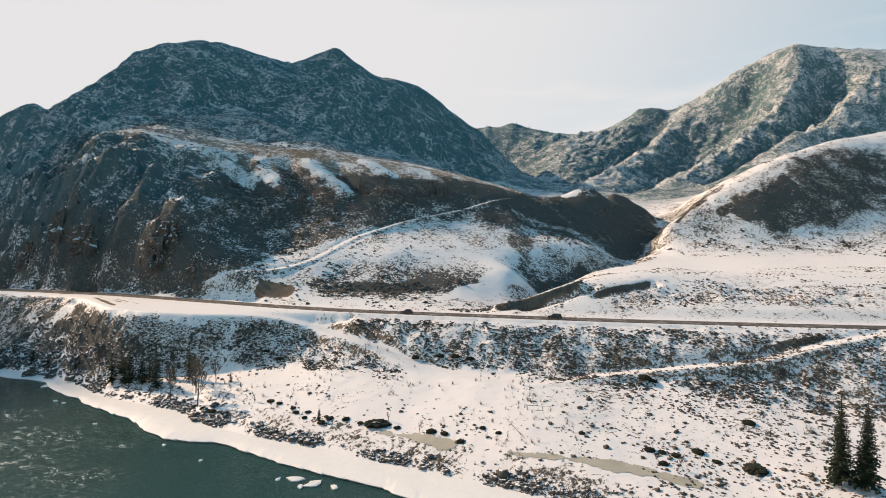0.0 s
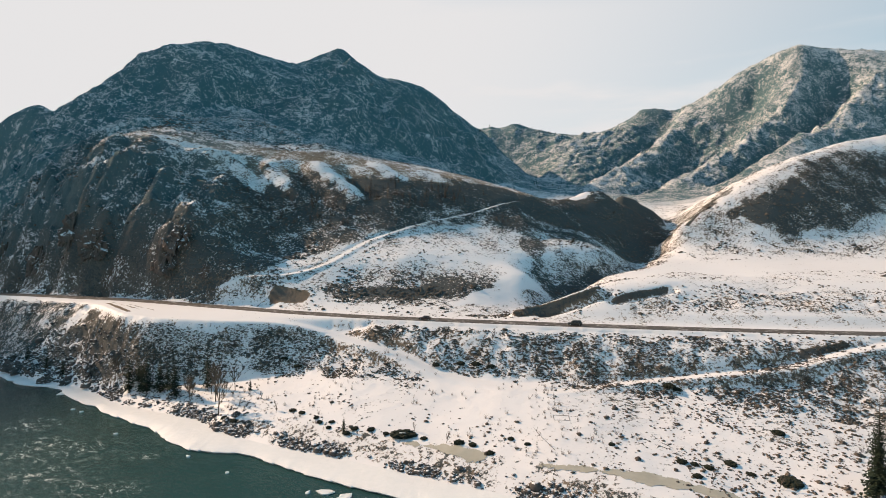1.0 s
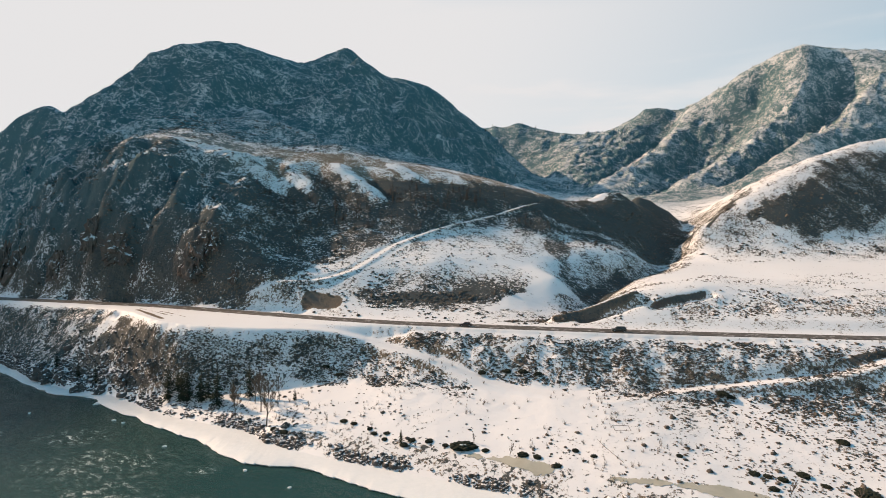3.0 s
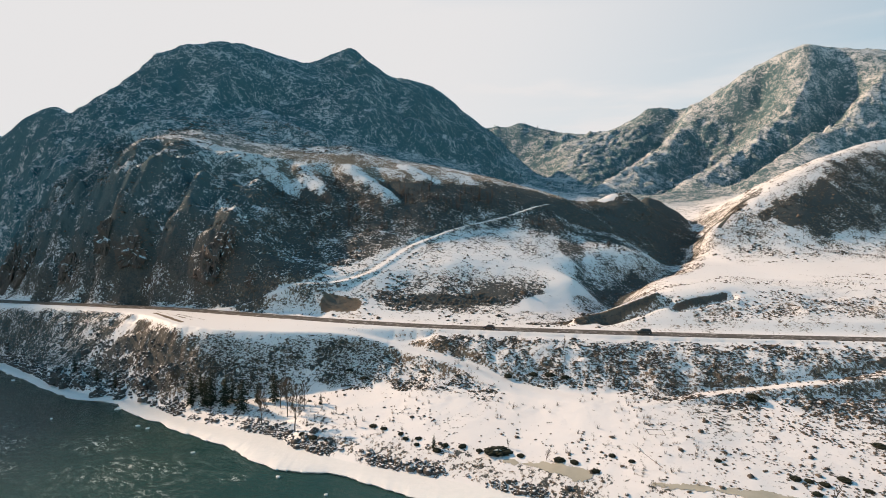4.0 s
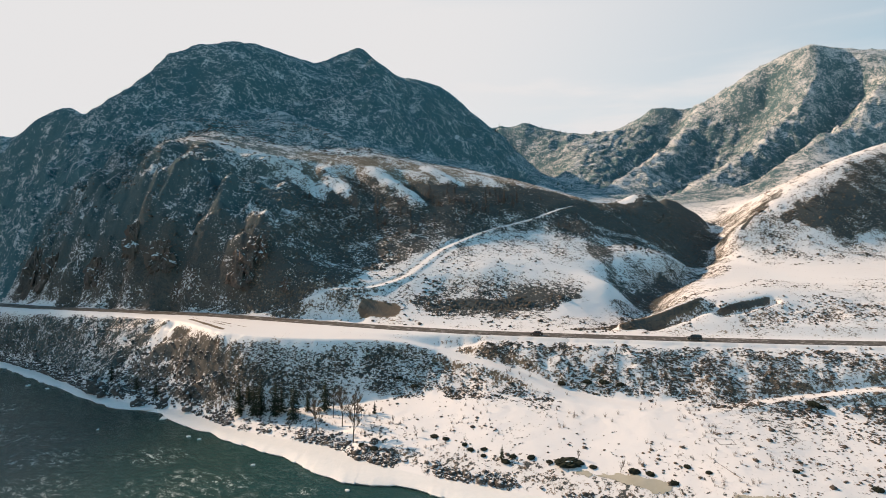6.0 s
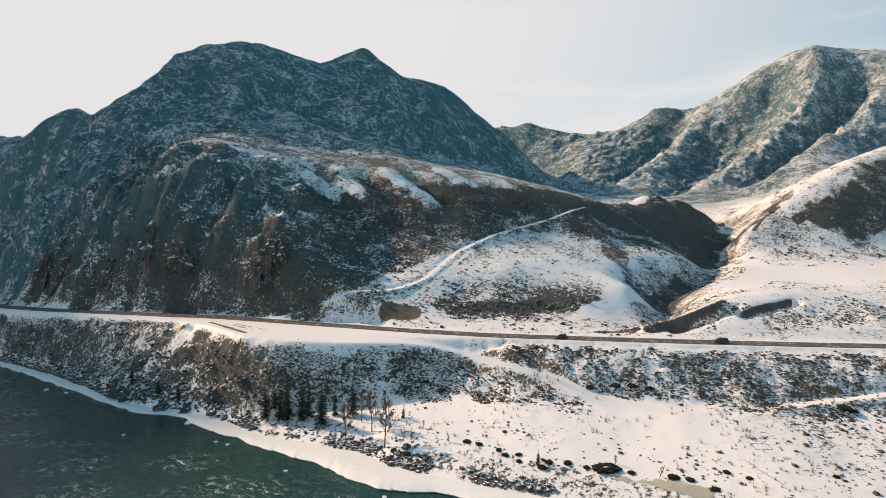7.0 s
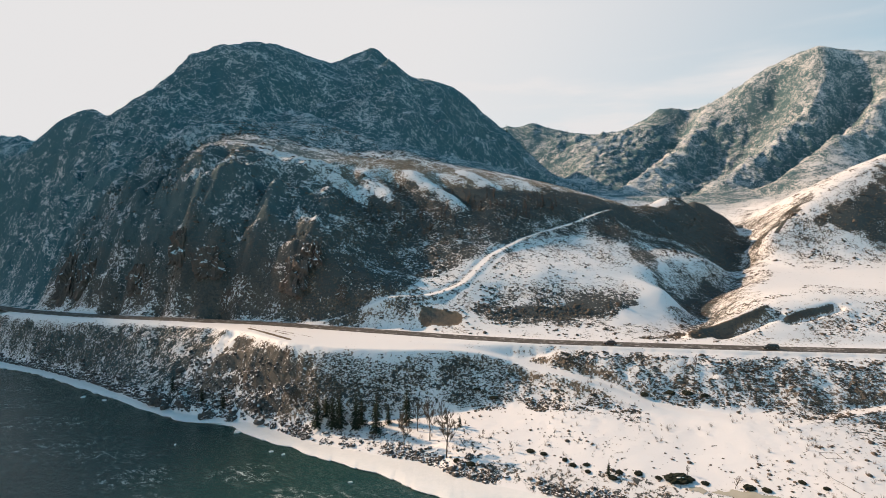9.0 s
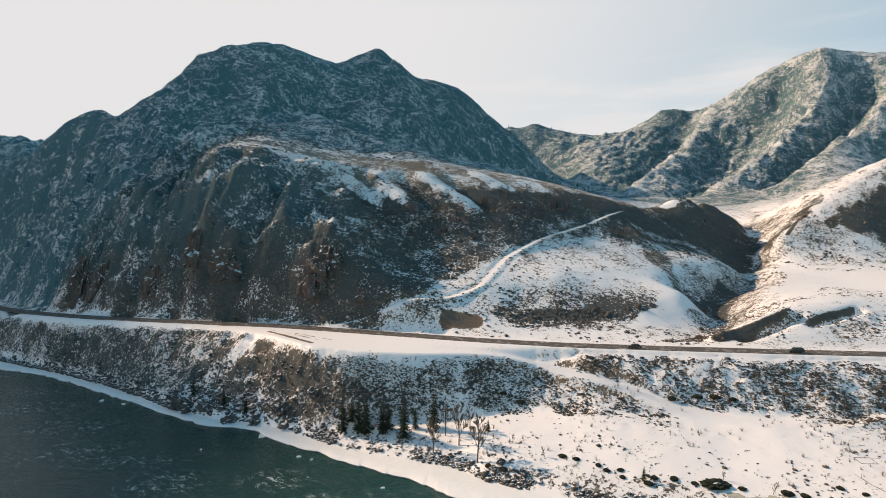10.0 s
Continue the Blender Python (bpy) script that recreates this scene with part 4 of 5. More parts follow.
def scatter(count, x_lo, x_hi, y_lo, y_hi, chance):
    """Places on the ground, kept by the chance that the cover there gives."""
    x, y = rng.uniform(x_lo, x_hi, count), rng.uniform(y_lo, y_hi, count)
    at = heights(x, y)
    z, b, sn = at(GZ), at(COVER[..., 1]), at(COVER[..., 3])
    keep = rng.random(count) < chance(x, y, z, b, sn)
    return x[keep], y[keep], z[keep]


def many(name, shapes, x, y, z, size, material, tall=1.0, tilt=0.0):
    """Many small copies of a few shapes, joined into one mesh."""
    vs, fs, base = [], [], 0
    pick = rng.integers(0, len(shapes), len(x))
    turn = rng.uniform(0, 2 * np.pi, len(x))
    for s, (v, f) in enumerate(shapes):
        who = np.where(pick == s)[0]
        if not len(who):
            continue
        c, sn = np.cos(turn[who])[:, None], np.sin(turn[who])[:, None]
        k = size[who][:, None]
        t = (tall * rng.uniform(0.75, 1.3, len(who)))[:, None]
        px = (v[None, :, 0] * c - v[None, :, 1] * sn) * k + x[who][:, None]
        py = (v[None, :, 0] * sn + v[None, :, 1] * c) * k + y[who][:, None]
        pz = v[None, :, 2] * k * t + z[who][:, None]
        vs.append(np.stack([px, py, pz], -1).reshape(-1, 3))
        fs.append((f[None] + (np.arange(len(who)) * len(v))[:, None, None] + base).reshape(-1, 3))
        base += len(who) * len(v)
    return raw_mesh(name, np.concatenate(vs), np.concatenate(fs), material)


def tuft_shape(seed, sides=7, rough=0.35):
    """A low ragged cushion of twigs."""
    r = np.random.default_rng(seed)
    v = []
    for ring, (rad, h) in enumerate(((0.5, -0.15), (0.52, 0.22), (0.3, 0.45))):
        for i in range(sides):
            a = 2 * np.pi * (i + 0.5 * ring) / sides
            k = rad * (1 + r.uniform(-rough, rough))
            v.append((k * math.cos(a), k * math.sin(a), h * (1 + (r.uniform(-rough, rough) if ring else 0))))
    v.append((r.uniform(-.1, .1), r.uniform(-.1, .1), 0.52))
    f = []
    for ring in range(2):
        for i in range(sides):
            a, b = ring * sides + i, ring * sides + (i + 1) % sides
            f += [(a, b, b + sides), (a, b + sides, a + sides)]
    f += [(2 * sides + i, 2 * sides + (i + 1) % sides, 3 * sides) for i in range(sides)]
    return np.array(v), np.array(f)


def twig_shape(seed, n=22, spread=0.6):
    """Upright bare stems, each a thin blade."""
    r = np.random.default_rng(seed)
    v, f = [], []
    for i in range(n):
        a, s = r.uniform(0, 2 * np.pi), r.uniform(0.05, spread)
        h, w = r.uniform(0.4, 1.0), 0.022
        p = a + np.pi / 2
        bx, by = 0.12 * math.cos(a), 0.12 * math.sin(a)
        v += [(bx + w * math.cos(p), by + w * math.sin(p), -0.1), (bx - w * math.cos(p), by - w * math.sin(p), -0.1),
              (bx + s * math.cos(a), by + s * math.sin(a), h)]
        f.append((3 * i, 3 * i + 1, 3 * i + 2))
    return np.array(v), np.array(f)


def larch_shape(seed):
    """A thin stem with a narrow, see-through cone of side twigs."""
    r = np.random.default_rng(seed)
    v, f = [], []
    for a in (0.3, 2.4, 4.5):
        b = len(v)
        v += [(0.035 * math.cos(a), 0.035 * math.sin(a), -0.1), (0.035 * math.cos(a + 2), 0.035 * math.sin(a + 2), -0.1), (0, 0, 1.0)]
        f.append((b, b + 1, b + 2))
    for i in range(20):
        h = 0.12 + 0.82 * i / 20
        a, l = r.uniform(0, 2 * np.pi), (0.22 - 0.19 * h) * r.uniform(0.7, 1.3)
        w = 0.05
        b = len(v)
        v += [(0, 0, h), (l * math.cos(a - .3), l * math.sin(a - .3), h + 0.03), (l * math.cos(a + .3), l * math.sin(a + .3), h - w * 0.4)]
        f.append((b, b + 1, b + 2))
    return np.array(v), np.array(f)


def pine_shape(seed):
    """A far conifer: four ragged skirts on a stem."""
    r = np.random.default_rng(seed)
    v, f = [], []
    for k in range(5):
        z0, z1, rad = 0.08 + 0.18 * k, 0.34 + 0.17 * k, 0.2 * (1 - 0.17 * k)
        b = len(v)
        n = 6
        for i in range(n):
            a = 2 * np.pi * i / n + k
            q = rad * r.uniform(0.65, 1.25)
            v.append((q * math.cos(a), q * math.sin(a), z0 + r.uniform(-.03, .03)))
        v.append((0, 0, min(z1, 1)))
        f += [(b + i, b + (i + 1) % n, b + n) for i in range(n)]
    return np.array(v), np.array(f)


def stone_shape(seed):
    r = np.random.default_rng(seed)
    bm = bmesh.new()
    bmesh.ops.create_icosphere(bm, subdivisions=1, radius=0.5)
    sx = r.uniform(0.7, 1.2, 3)
    v = []
    for q in bm.verts:
        k = r.uniform(0.78, 1.15)
        v.append((q.co.x * k * sx[0], q.co.y * k * sx[1], q.co.z * k * sx[2] * 0.7 + 0.12))
    bm.verts.index_update()
    f = [[w.index for w in face.verts] for face in bm.faces]
    bm.free()
    return np.array(v), np.array(f)


# ---- scrub, woods and rubble ----
TUFTS = [tuft_shape(i) for i in range(8)]
SMALL = [tuft_shape(130 + i, 5, 0.45) for i in range(8)]
TWIGS = [twig_shape(20 + i) for i in range(5)]
clump = lambda x, y, s, seed: fbm(x, y, s, 3, seed, 0.6)

# bank under the road
x, v = rng.uniform(-330, 210, 120000), rng.uniform(-0.12, 1.0, 120000)
foot_y, edge_y = np.maximum(soft_line_at(FOOT, x), soft_line_at(BANK, x) + 1), soft_line_at(EDGE, x)
y = foot_y + v * (edge_y - foot_y)
at = heights(x, y)
keep = rng.random(len(x)) < (at(COVER[..., 1]) > 0.12) * np.clip(at(COVER[..., 1]) * 1.1 - 0.12 - 0.10 * smooth(x, -50, -36) + 1.1 * clump(x, y, 5.0, 101), 0, 1) * (1 - 0.45 * smooth(-x, 112, 128) * (1 - smooth(-x, 160, 180)))
x, y, z = x[keep], y[keep], at(GZ)[keep]
tagged(many("bank_scrub", SMALL, x, y, z, (rng.gamma(3.0, 0.115, len(x)) + 0.07) * (1 - 0.2 * smooth(-x, 45, 60) - 0.2 * smooth(-x, 105, 125)) * 1.2, M_SCRUB, 0.36), "dense brown leafless scrub on the snowy road bank", "scrub", kind="stuff")
# low ground by the river
x, y, z = scatter(46000, -115, 170, 100, 178,
                  lambda x, y, z, b, s: (b < 0.6) * (z > 1.2) * (y > soft_line_at(BANK, x) + 3) * np.clip((b - 0.04) * (0.10 + 1.5 * clump(x, y, 9.0, 103)) * (0.45 + 1.1 * smooth(x, 20, 50)) + 0.16 * smooth(x, 22, 48) + 0.055 * (b > 0.1), 0, 1))
tagged(many("meadow_scrub", TUFTS, x, y, z, rng.gamma(2.4, 0.17, len(x)) + 0.05, M_SCRUB, 0.55), "small dark scrub tufts poking through meadow snow", "scrub", kind="stuff")
x, y, z = scatter(9000, -100, 120, 115, 176,
                  lambda x, y, z, b, s: (b < 0.6) * (z > 1.5) * (y > soft_line_at(BANK, x) + 5) * np.clip(0.05 + 0.5 * clump(x, y, 12.0, 107), 0, 0.25))
tagged(many("dry_willow_shoots", TWIGS, x, y, z, rng.uniform(0.5, 1.4, len(x)), M_TWIG, 1.1), "thin bare willow shoots standing in the snow", "shrub", kind="stuff")
# slopes beyond the road
x, y, z = scatter(210000, -330, 330, 196, 400,
                  lambda x, y, z, b, s: (y > soft_line_at(ROAD, x) + 7) * ((x > -220) | (y < 320)) * np.clip((b - 0.16) * 0.8 + 0.9 * clump(np.where((x > 40) & (y < 250), 0.3 * x, x), y, np.where((x > 40) & (y < 250), 5.0, 8.0), 109) * (b > 0.16), 0, 0.8) * (1 + 1.2 * (x > 40) * (y < 225)) * (0.55 + 0.6 * (b > 0.78) * (y < 260)))
tagged(many("slope_scrub", SMALL, x, y, z, (rng.gamma(2.6, 0.22, len(x)) + 0.1) * (1 - 0.3 * (x > 30) * (y < 300)) * (1 - 0.3 * (x > -70) * (x < 40) * (y > 240)), M_SCRUB, 0.62), "dark scrub scattered over the snowy slopes", "scrub", kind="stuff")
LARCHES = [larch_shape(40 + i) for i in range(6)]
x, y, z = scatter(17000, -140, 160, 240, 420,
                  lambda x, y, z, b, s: (b > 0.74) * (z > 44) * (0.35 + 0.8 * clump(x, y, 14.0, 111)) * 0.5)
tagged(many("larch_wood", LARCHES, x, y, z, rng.uniform(2.8, 6.6, len(x)) * (1 - 0.3 * smooth(-y, -290, -270)) * (1 - 0.62 * smooth(x, 14, 40)) * (1 - 0.5 * smooth(y, 325, 345)), M_LARCH), "leafless brown larch wood below the sunlit shoulder", "trees", kind="stuff")
PINES = [pine_shape(60 + i) for i in range(5)]
x, y, z = scatter(26000, -480, 640, 420, 1000,
                  lambda x, y, z, b, s: np.clip((b - 0.45) * 0.6 + 0.35 * clump(x, y, 40.0, 113), 0, 1) * 0.5 * smooth(y - x * 0.2 - 260 * (x < 0), 560, 700))
tagged(many("mountain_pines", PINES, x, y, z, rng.uniform(1.8, 4.5, len(x)), M_NEEDLE), "sparse dark conifers on the mountain sides", "trees", kind="stuff")

# rubble along the shore
STONES = [stone_shape(80 + i) for i in range(7)]
x = rng.uniform(-118, 80, 9500)
d = np.abs(rng.normal(0, 1, len(x))) * (1.7 + 2.8 * smooth(-x, 78, 90)) + rng.uniform(-0.5, 0.9, len(x))
y = soft_line_at(BANK, x, w=2.0) + 0.6 + d
keep = rng.random(len(x)) < np.clip(0.6 + 2.0 * clump(x, y, 6.0, 121), 0, 1)
x, y = x[keep], y[keep]
z = heights(x, y)(GZ)
tagged(many("shore_rubble", STONES, x, y, z, rng.gamma(1.3, 0.30, len(x)) + 0.10, M_ROCK, 0.8), "dark angular boulders with snow caps along the shore", "rocks", kind="stuff")
x = rng.uniform(-320, -112, 3600)
y = soft_line_at(BANK, x, w=2.0) + 0.4 + np.abs(rng.normal(0, 1, len(x))) * (2.0 + 6 * (np.abs(x + 140) < 30))
z = heights(x, y)(GZ)
x, y, z = x[z < 19], y[z < 19], z[z < 19]
tagged(many("cliff_rubble", STONES, x, y, z, rng.gamma(3.0, 0.24, len(x)) + 0.15, M_ROCK), "broken dark rock at the foot of the river cliff", "rocks", kind="stuff")
# ---- trees ----
def tube(bm, path, sides=6):
    """A tapered limb along (point, radius) pairs."""
    prev = None
    for i, (p, r) in enumerate(path):
        p = Vector(p)
        q = Vector(path[min(i + 1, len(path) - 1)][0]) - Vector(path[max(i - 1, 0)][0])
        side = q.orthogonal().normalized()
        up = q.normalized().cross(side)
        ring = [bm.verts.new(p + r * (math.cos(2 * math.pi * k / sides) * side + math.sin(2 * math.pi * k / sides) * up)) for k in range(sides)]
        if prev:
            for k in range(sides):
                bm.faces.new((prev[k], prev[(k + 1) % sides], ring[(k + 1) % sides], ring[k]))
        else:
            bm.faces.new(ring[::-1])
        prev = ring
    bm.faces.new(prev)


def spruce(name, tall, wide, seed, whorls=24, per=8):
    """A spruce: tapered trunk, drooping boughs in whorls with side sprays."""
    r = random.Random(seed)
    tree = empty(name, Matrix())
    bm = bmesh.new()
    lean = (r.uniform(-.01, .01) * tall, r.uniform(-.01, .01) * tall)
    tube(bm, [((lean[0] * h, lean[1] * h, tall * h - 0.4 * (h == 0)), 0.018 * tall * (1 - h) ** 0.8 + 0.012) for h in (0, 0.1, 0.3, 0.5, 0.7, 0.9, 1.0)], 7)
    part("trunk", bm, M_BARK, tree, "dark scaly trunk", True)
    bm = bmesh.new()

    def leaf(a, b, c):
        bm.faces.new([bm.verts.new(q) for q in (a, b, c)])

    for w in range(whorls):
        h = 0.07 + 0.93 * (w / (whorls - 1)) ** 0.92
        reach = wide * (1 - h) ** 0.85 * r.uniform(0.82, 1.12) + 0.12
        for k in range(per if h < 0.85 else 5):
            if r.random() < 0.10:
                continue
            a = 2 * math.pi * (k + r.uniform(-.3, .3)) / per + w * 0.9
            l = reach * r.uniform(0.65, 1.15)
            d = Vector((math.cos(a), math.sin(a), 0))
            n = Vector((-d.y, d.x, 0))
            root = Vector((lean[0] * h, lean[1] * h, tall * h))
            drop = -0.32 * l * (1 - h) + 0.1 * l * h
            steps = 4
            pts = [root + d * l * s / steps + Vector((0, 0, drop * (s / steps) ** 1.3 + (0.10 * l * max(0, s / steps - 0.7)))) for s in range(steps + 1)]
            for s in range(steps):
                p, q = pts[s], pts[s + 1]
                spread = (0.42 * l * (1 - s / steps) + 0.14 * l) * r.uniform(0.5, 0.8)
                sag = Vector((0, 0, -0.10 * l * r.uniform(0.4, 1.4)))
                leaf(p, q, p + n * spread + d * spread * 0.5 + sag)
                leaf(q, p, p - n * spread + d * spread * 0.5 + sag)
                leaf(p, q, p + (q - p) * 0.4 + n * spread * 0.25 + Vector((0, 0, -0.16 * l * r.uniform(0.5, 1.2))))
            leaf(pts[-1], pts[-2] + n * 0.07 * l, pts[-2] - n * 0.07 * l)
    part("crown", bm, M_NEEDLE, tree, "dark green needle boughs")
    return tree


def bare_tree(name, tall, seed, spread=0.35, twigs=5):
    """A leafless poplar: forked trunk, limbs and a haze of twigs."""
    r = random.Random(seed)
    tree = empty(name, Matrix())
    bm, limbs, fine = bmesh.new(), bmesh.new(), bmesh.new()
    p, path = Vector((0, 0, -0.3)), []
    lean = Vector((r.uniform(-.12, .12), r.uniform(-.12, .12), 1)).normalized()
    for i in range(8):
        path.append((p.copy(), 0.015 * tall * (1 - i / 8.3) + 0.02))
        p = p + lean * tall / 7.2
        lean = (lean + Vector((r.uniform(-.1, .1), r.uniform(-.1, .1), 0.05))).normalized()
    tube(bm, path, 6)

    def shoot(at, d, l, rad, depth):
        mid = at + d * l * 0.5 + Vector((r.uniform(-.08, .08), r.uniform(-.08, .08), 0.06)) * l
        end = at + d * l + Vector((0, 0, 0.18 * l))
        rad = max(rad, 0.05 if depth < 2 else 0.034)
        tube(limbs if depth < 2 else fine, [(at, rad), (mid, rad * 0.75), (end, rad * 0.5)], 4 if depth < 2 else 3)
        if depth < 3:
            for k in range(twigs if depth else 4):
                s = r.uniform(0.35, 1.0)
                q = at.lerp(end, s)
                nd = (d + Vector((r.uniform(-.8, .8), r.uniform(-.8, .8), r.uniform(-.1, .7)))).normalized()
                shoot(q, nd, l * r.uniform(0.35, 0.6), rad * 0.42, depth + 1)

    for k in range(11):
        s = 0.25 + 0.7 * k / 11
        i = s * 7
        at = path[int(i)][0].lerp(path[min(int(i) + 1, 7)][0], i % 1)
        a = k * 2.4 + r.uniform(-.4, .4)
        d = Vector((math.cos(a), math.sin(a), r.uniform(0.8, 1.7))).normalized()
        shoot(at, d, tall * spread * (1.15 - s) * r.uniform(0.7, 1.1) + 0.2, 0.0065 * tall * (1.2 - s), 1)
    part("trunk", bm, M_BARK, tree, "slender grey-brown trunk", True)
    part("limbs", limbs, M_BARK, tree)
    tagged(part("twig_crown", fine, M_TWIG, tree, "fine leafless twigs"), kind="stuff")
    return tree


def stand(ob, x, y, turn=0.0, scale=1.0, sink=0.0):
    ob.matrix_basis = pose(x, y, height(x, y) - sink, 0, 0, turn) @ Matrix.Scale(scale, 4)
    return ob


def again(ob, x, y, turn=0.0, scale=1.0):
    twin = copy_thing(ob, pose(x, y, height(x, y), 0, 0, turn))
    twin.scale = (scale, scale, scale)
    return twin


big = tagged(stand(spruce("spruce_tree", 19.5, 3.0, 1, 44, 12), 77, 109.4), "tall dark green spruce standing in snowy scrub", "tree", "spruces on the low ground")
second = tagged(stand(spruce("spruce_tree", 18.5, 3.2, 2, 44, 12), 80.6, 107.5), "tall dense dark spruce beside another spruce", "tree", "spruces on the low ground")
grove_a = tagged(stand(spruce("spruce_tree", 11.5, 2.6, 3), -110.6, 173.9), "dark young spruce in a grove under the shaded bank", "tree", "spruce grove")
grove_b = tagged(stand(spruce("spruce_tree", 13.2, 2.9, 4), -103.2, 171.2), "dark young spruce in a grove under the shaded bank", "tree", "spruce grove")
for k, (x, y, s) in enumerate([(-105.6, 172.5, 0.95), (-98.2, 169.8, 0.92), (-96.8, 171.5, 0.8), (-92, 166.6, 0.98), (-88.8, 171, 0.56), (-83.4, 170.1, 0.9), (-108, 175, 0.75)]):
    twin = again((grove_a, grove_b)[k % 2], x, y, 47 * k, s)
lone = again(grove_a, -167.5, 204, 80, 0.62)
tagged(lone, "small dark spruce on the rocky river slope", "tree", "slope spruces")
tagged(again(grove_b, -145.3, 192, 20, 0.5), "small dark spruce on the rocky river slope", "tree", "slope spruces")
tagged(again(grove_a, -154, 196, 200, 0.5), "small dark spruce on the rocky river slope", "tree", "slope spruces")
tagged(again(grove_b, -34, 137.8, 10, 0.30), "lone spruce sapling among low juniper bushes", "tree", "saplings")
tagged(again(grove_a, -68, 165, 10, 0.33), "lone spruce sapling among low juniper bushes", "tree", "saplings")

poplar_a = tagged(stand(bare_tree("bare_tree", 13.0, 11, 0.36, 9), -72.1, 152.2), "leafless grey tree on the boulder shore", "tree", "bare shore trees")
poplar_b = tagged(stand(bare_tree("bare_tree", 11.5, 12, 0.34, 9), -76.5, 160.3), "leafless grey tree with a snowy foot", "tree", "bare shore trees")
for k, (ob, x, y, s) in enumerate([(poplar_b, -83.6, 159.2, 0.88), (poplar_a, -80.1, 165.7, 0.72), (poplar_a, -73, 166, 0.6), (poplar_b, -118, 179, 0.7)]):
    again(ob, x, y, 70 * k, s)
sap = tagged(stand(bare_tree("bare_sapling", 3.6, 15, 0.22, 3), -8, 130), "thin leafless sapling in the snow", "tree", "bare saplings")
for k, (x, y, s) in enumerate([(47, 114, 1.1), (6, 178, 1.2), (-55, 150, 0.9), (-16, 136, 0.8), (60, 113, 1.0), (100, 150, 1.1), (88, 119, 0.8), (-62, 158, 0.8)]):
    again(sap, x, y, 95 * k, s)


# ---- juniper cushions ----
def cushion(seed):
    """A low dome of short sprays with a ragged rim."""
    r = random.Random(seed)
    bm = bmesh.new()
    bmesh.ops.create_icosphere(bm, subdivisions=4, radius=1)
    for v in bm.verts:
        n = noise.noise(v.co * 2.3 + Vector((seed, 0, 0))) * 0.26 + noise.noise(v.co * 6 + Vector((0, seed, 0))) * 0.22 + r.uniform(-.16, .14)
        v.co *= 1 + n
        v.co.z = max(v.co.z, -0.3) * 0.55
    ob = part("juniper_bush", bm, M_CUSHION)
    return ob


BUSHES = [(-18.7, 134.6, 3.1), (-27.0, 137.4, 1.1), (-33.2, 137.0, 1.1), (-31.3, 138.4, 0.9), (-5.0, 129.6, 1.3), (-1.9, 128.4, 1.1), (2.0, 124.7, 1.0),
          (-38.3, 140, 0.8), (-50.4, 149.7, 1.1), (-47.4, 147.9, 0.9), (-42.7, 144.8, 0.9), (-41.3, 142.6, 0.9), (-38, 142.3, 0.9),
          (63.6, 115.3, 2.5), (72.8, 135.7, 1.5), (44.6, 115.6, 1.1), (46.0, 120.4, 1.0), (48.6, 119.4, 1.1), (43.5, 121, 1.2), (54.4, 121.6, 1.3), (56.9, 118, 1.0)]
BUSHES += [(10.8, 127.2, 0.8), (7.2, 130, 0.9), (-23, 135.5, 0.8), (-13.5, 132.5, 0.9), (-69.5, 150.0, 1.1), (-66.0, 148, 1.2), (30, 127, 0.8),
          (0.5, 171.5, 1.7), (-4.4, 172.2, 1.4), (5, 170, 1.3), (-12, 172.5, 1.4), (-57, 177, 1.3), (-62, 179, 1.2), (55.3, 158.8, 1.8), (57.3, 158.2, 1.2)]
kinds = []
for k, (x, y, s) in enumerate(BUSHES):
    if k < 4:
        ob = cushion(k + 1)
        kinds.append(ob)
        tagged(ob, "low round dark juniper bush on the snow", "bush", "juniper bushes")
    else:
        ob = copy_thing(kinds[k % 4], Matrix())
    ob.matrix_basis = pose(x, y, height(x, y) + 0.02 * s, 0, 0, 61 * k)
    ob.scale = (s, s * (0.75 + 0.05 * (k % 5)), (min(s, 1.7) if k else 2.3) * (0.75 + 0.06 * (k % 4)))
bm = bmesh.new()
bmesh.ops.create_icosphere(bm, subdivisions=3, radius=1)
for v in bm.verts:
    v.co *= 1 + 0.25 * noise.noise(v.co * 2.5)
    v.co *= 1 + 0.3 * noise.noise(v.co * 6)
    v.co = Vector((-0.05 + 0.30 * v.co.x, -0.42 + 0.20 * v.co.y, 0.40 + 0.12 * v.co.z - 0.22 * v.co.y * 0.6))
part("snow_patch", bm, M_FLOE, bpy.data.objects["juniper_bush"], "snow lying in the middle", True)
tagged(bpy.data.objects["juniper_bush"], "large dark juniper bush with a snowy middle")


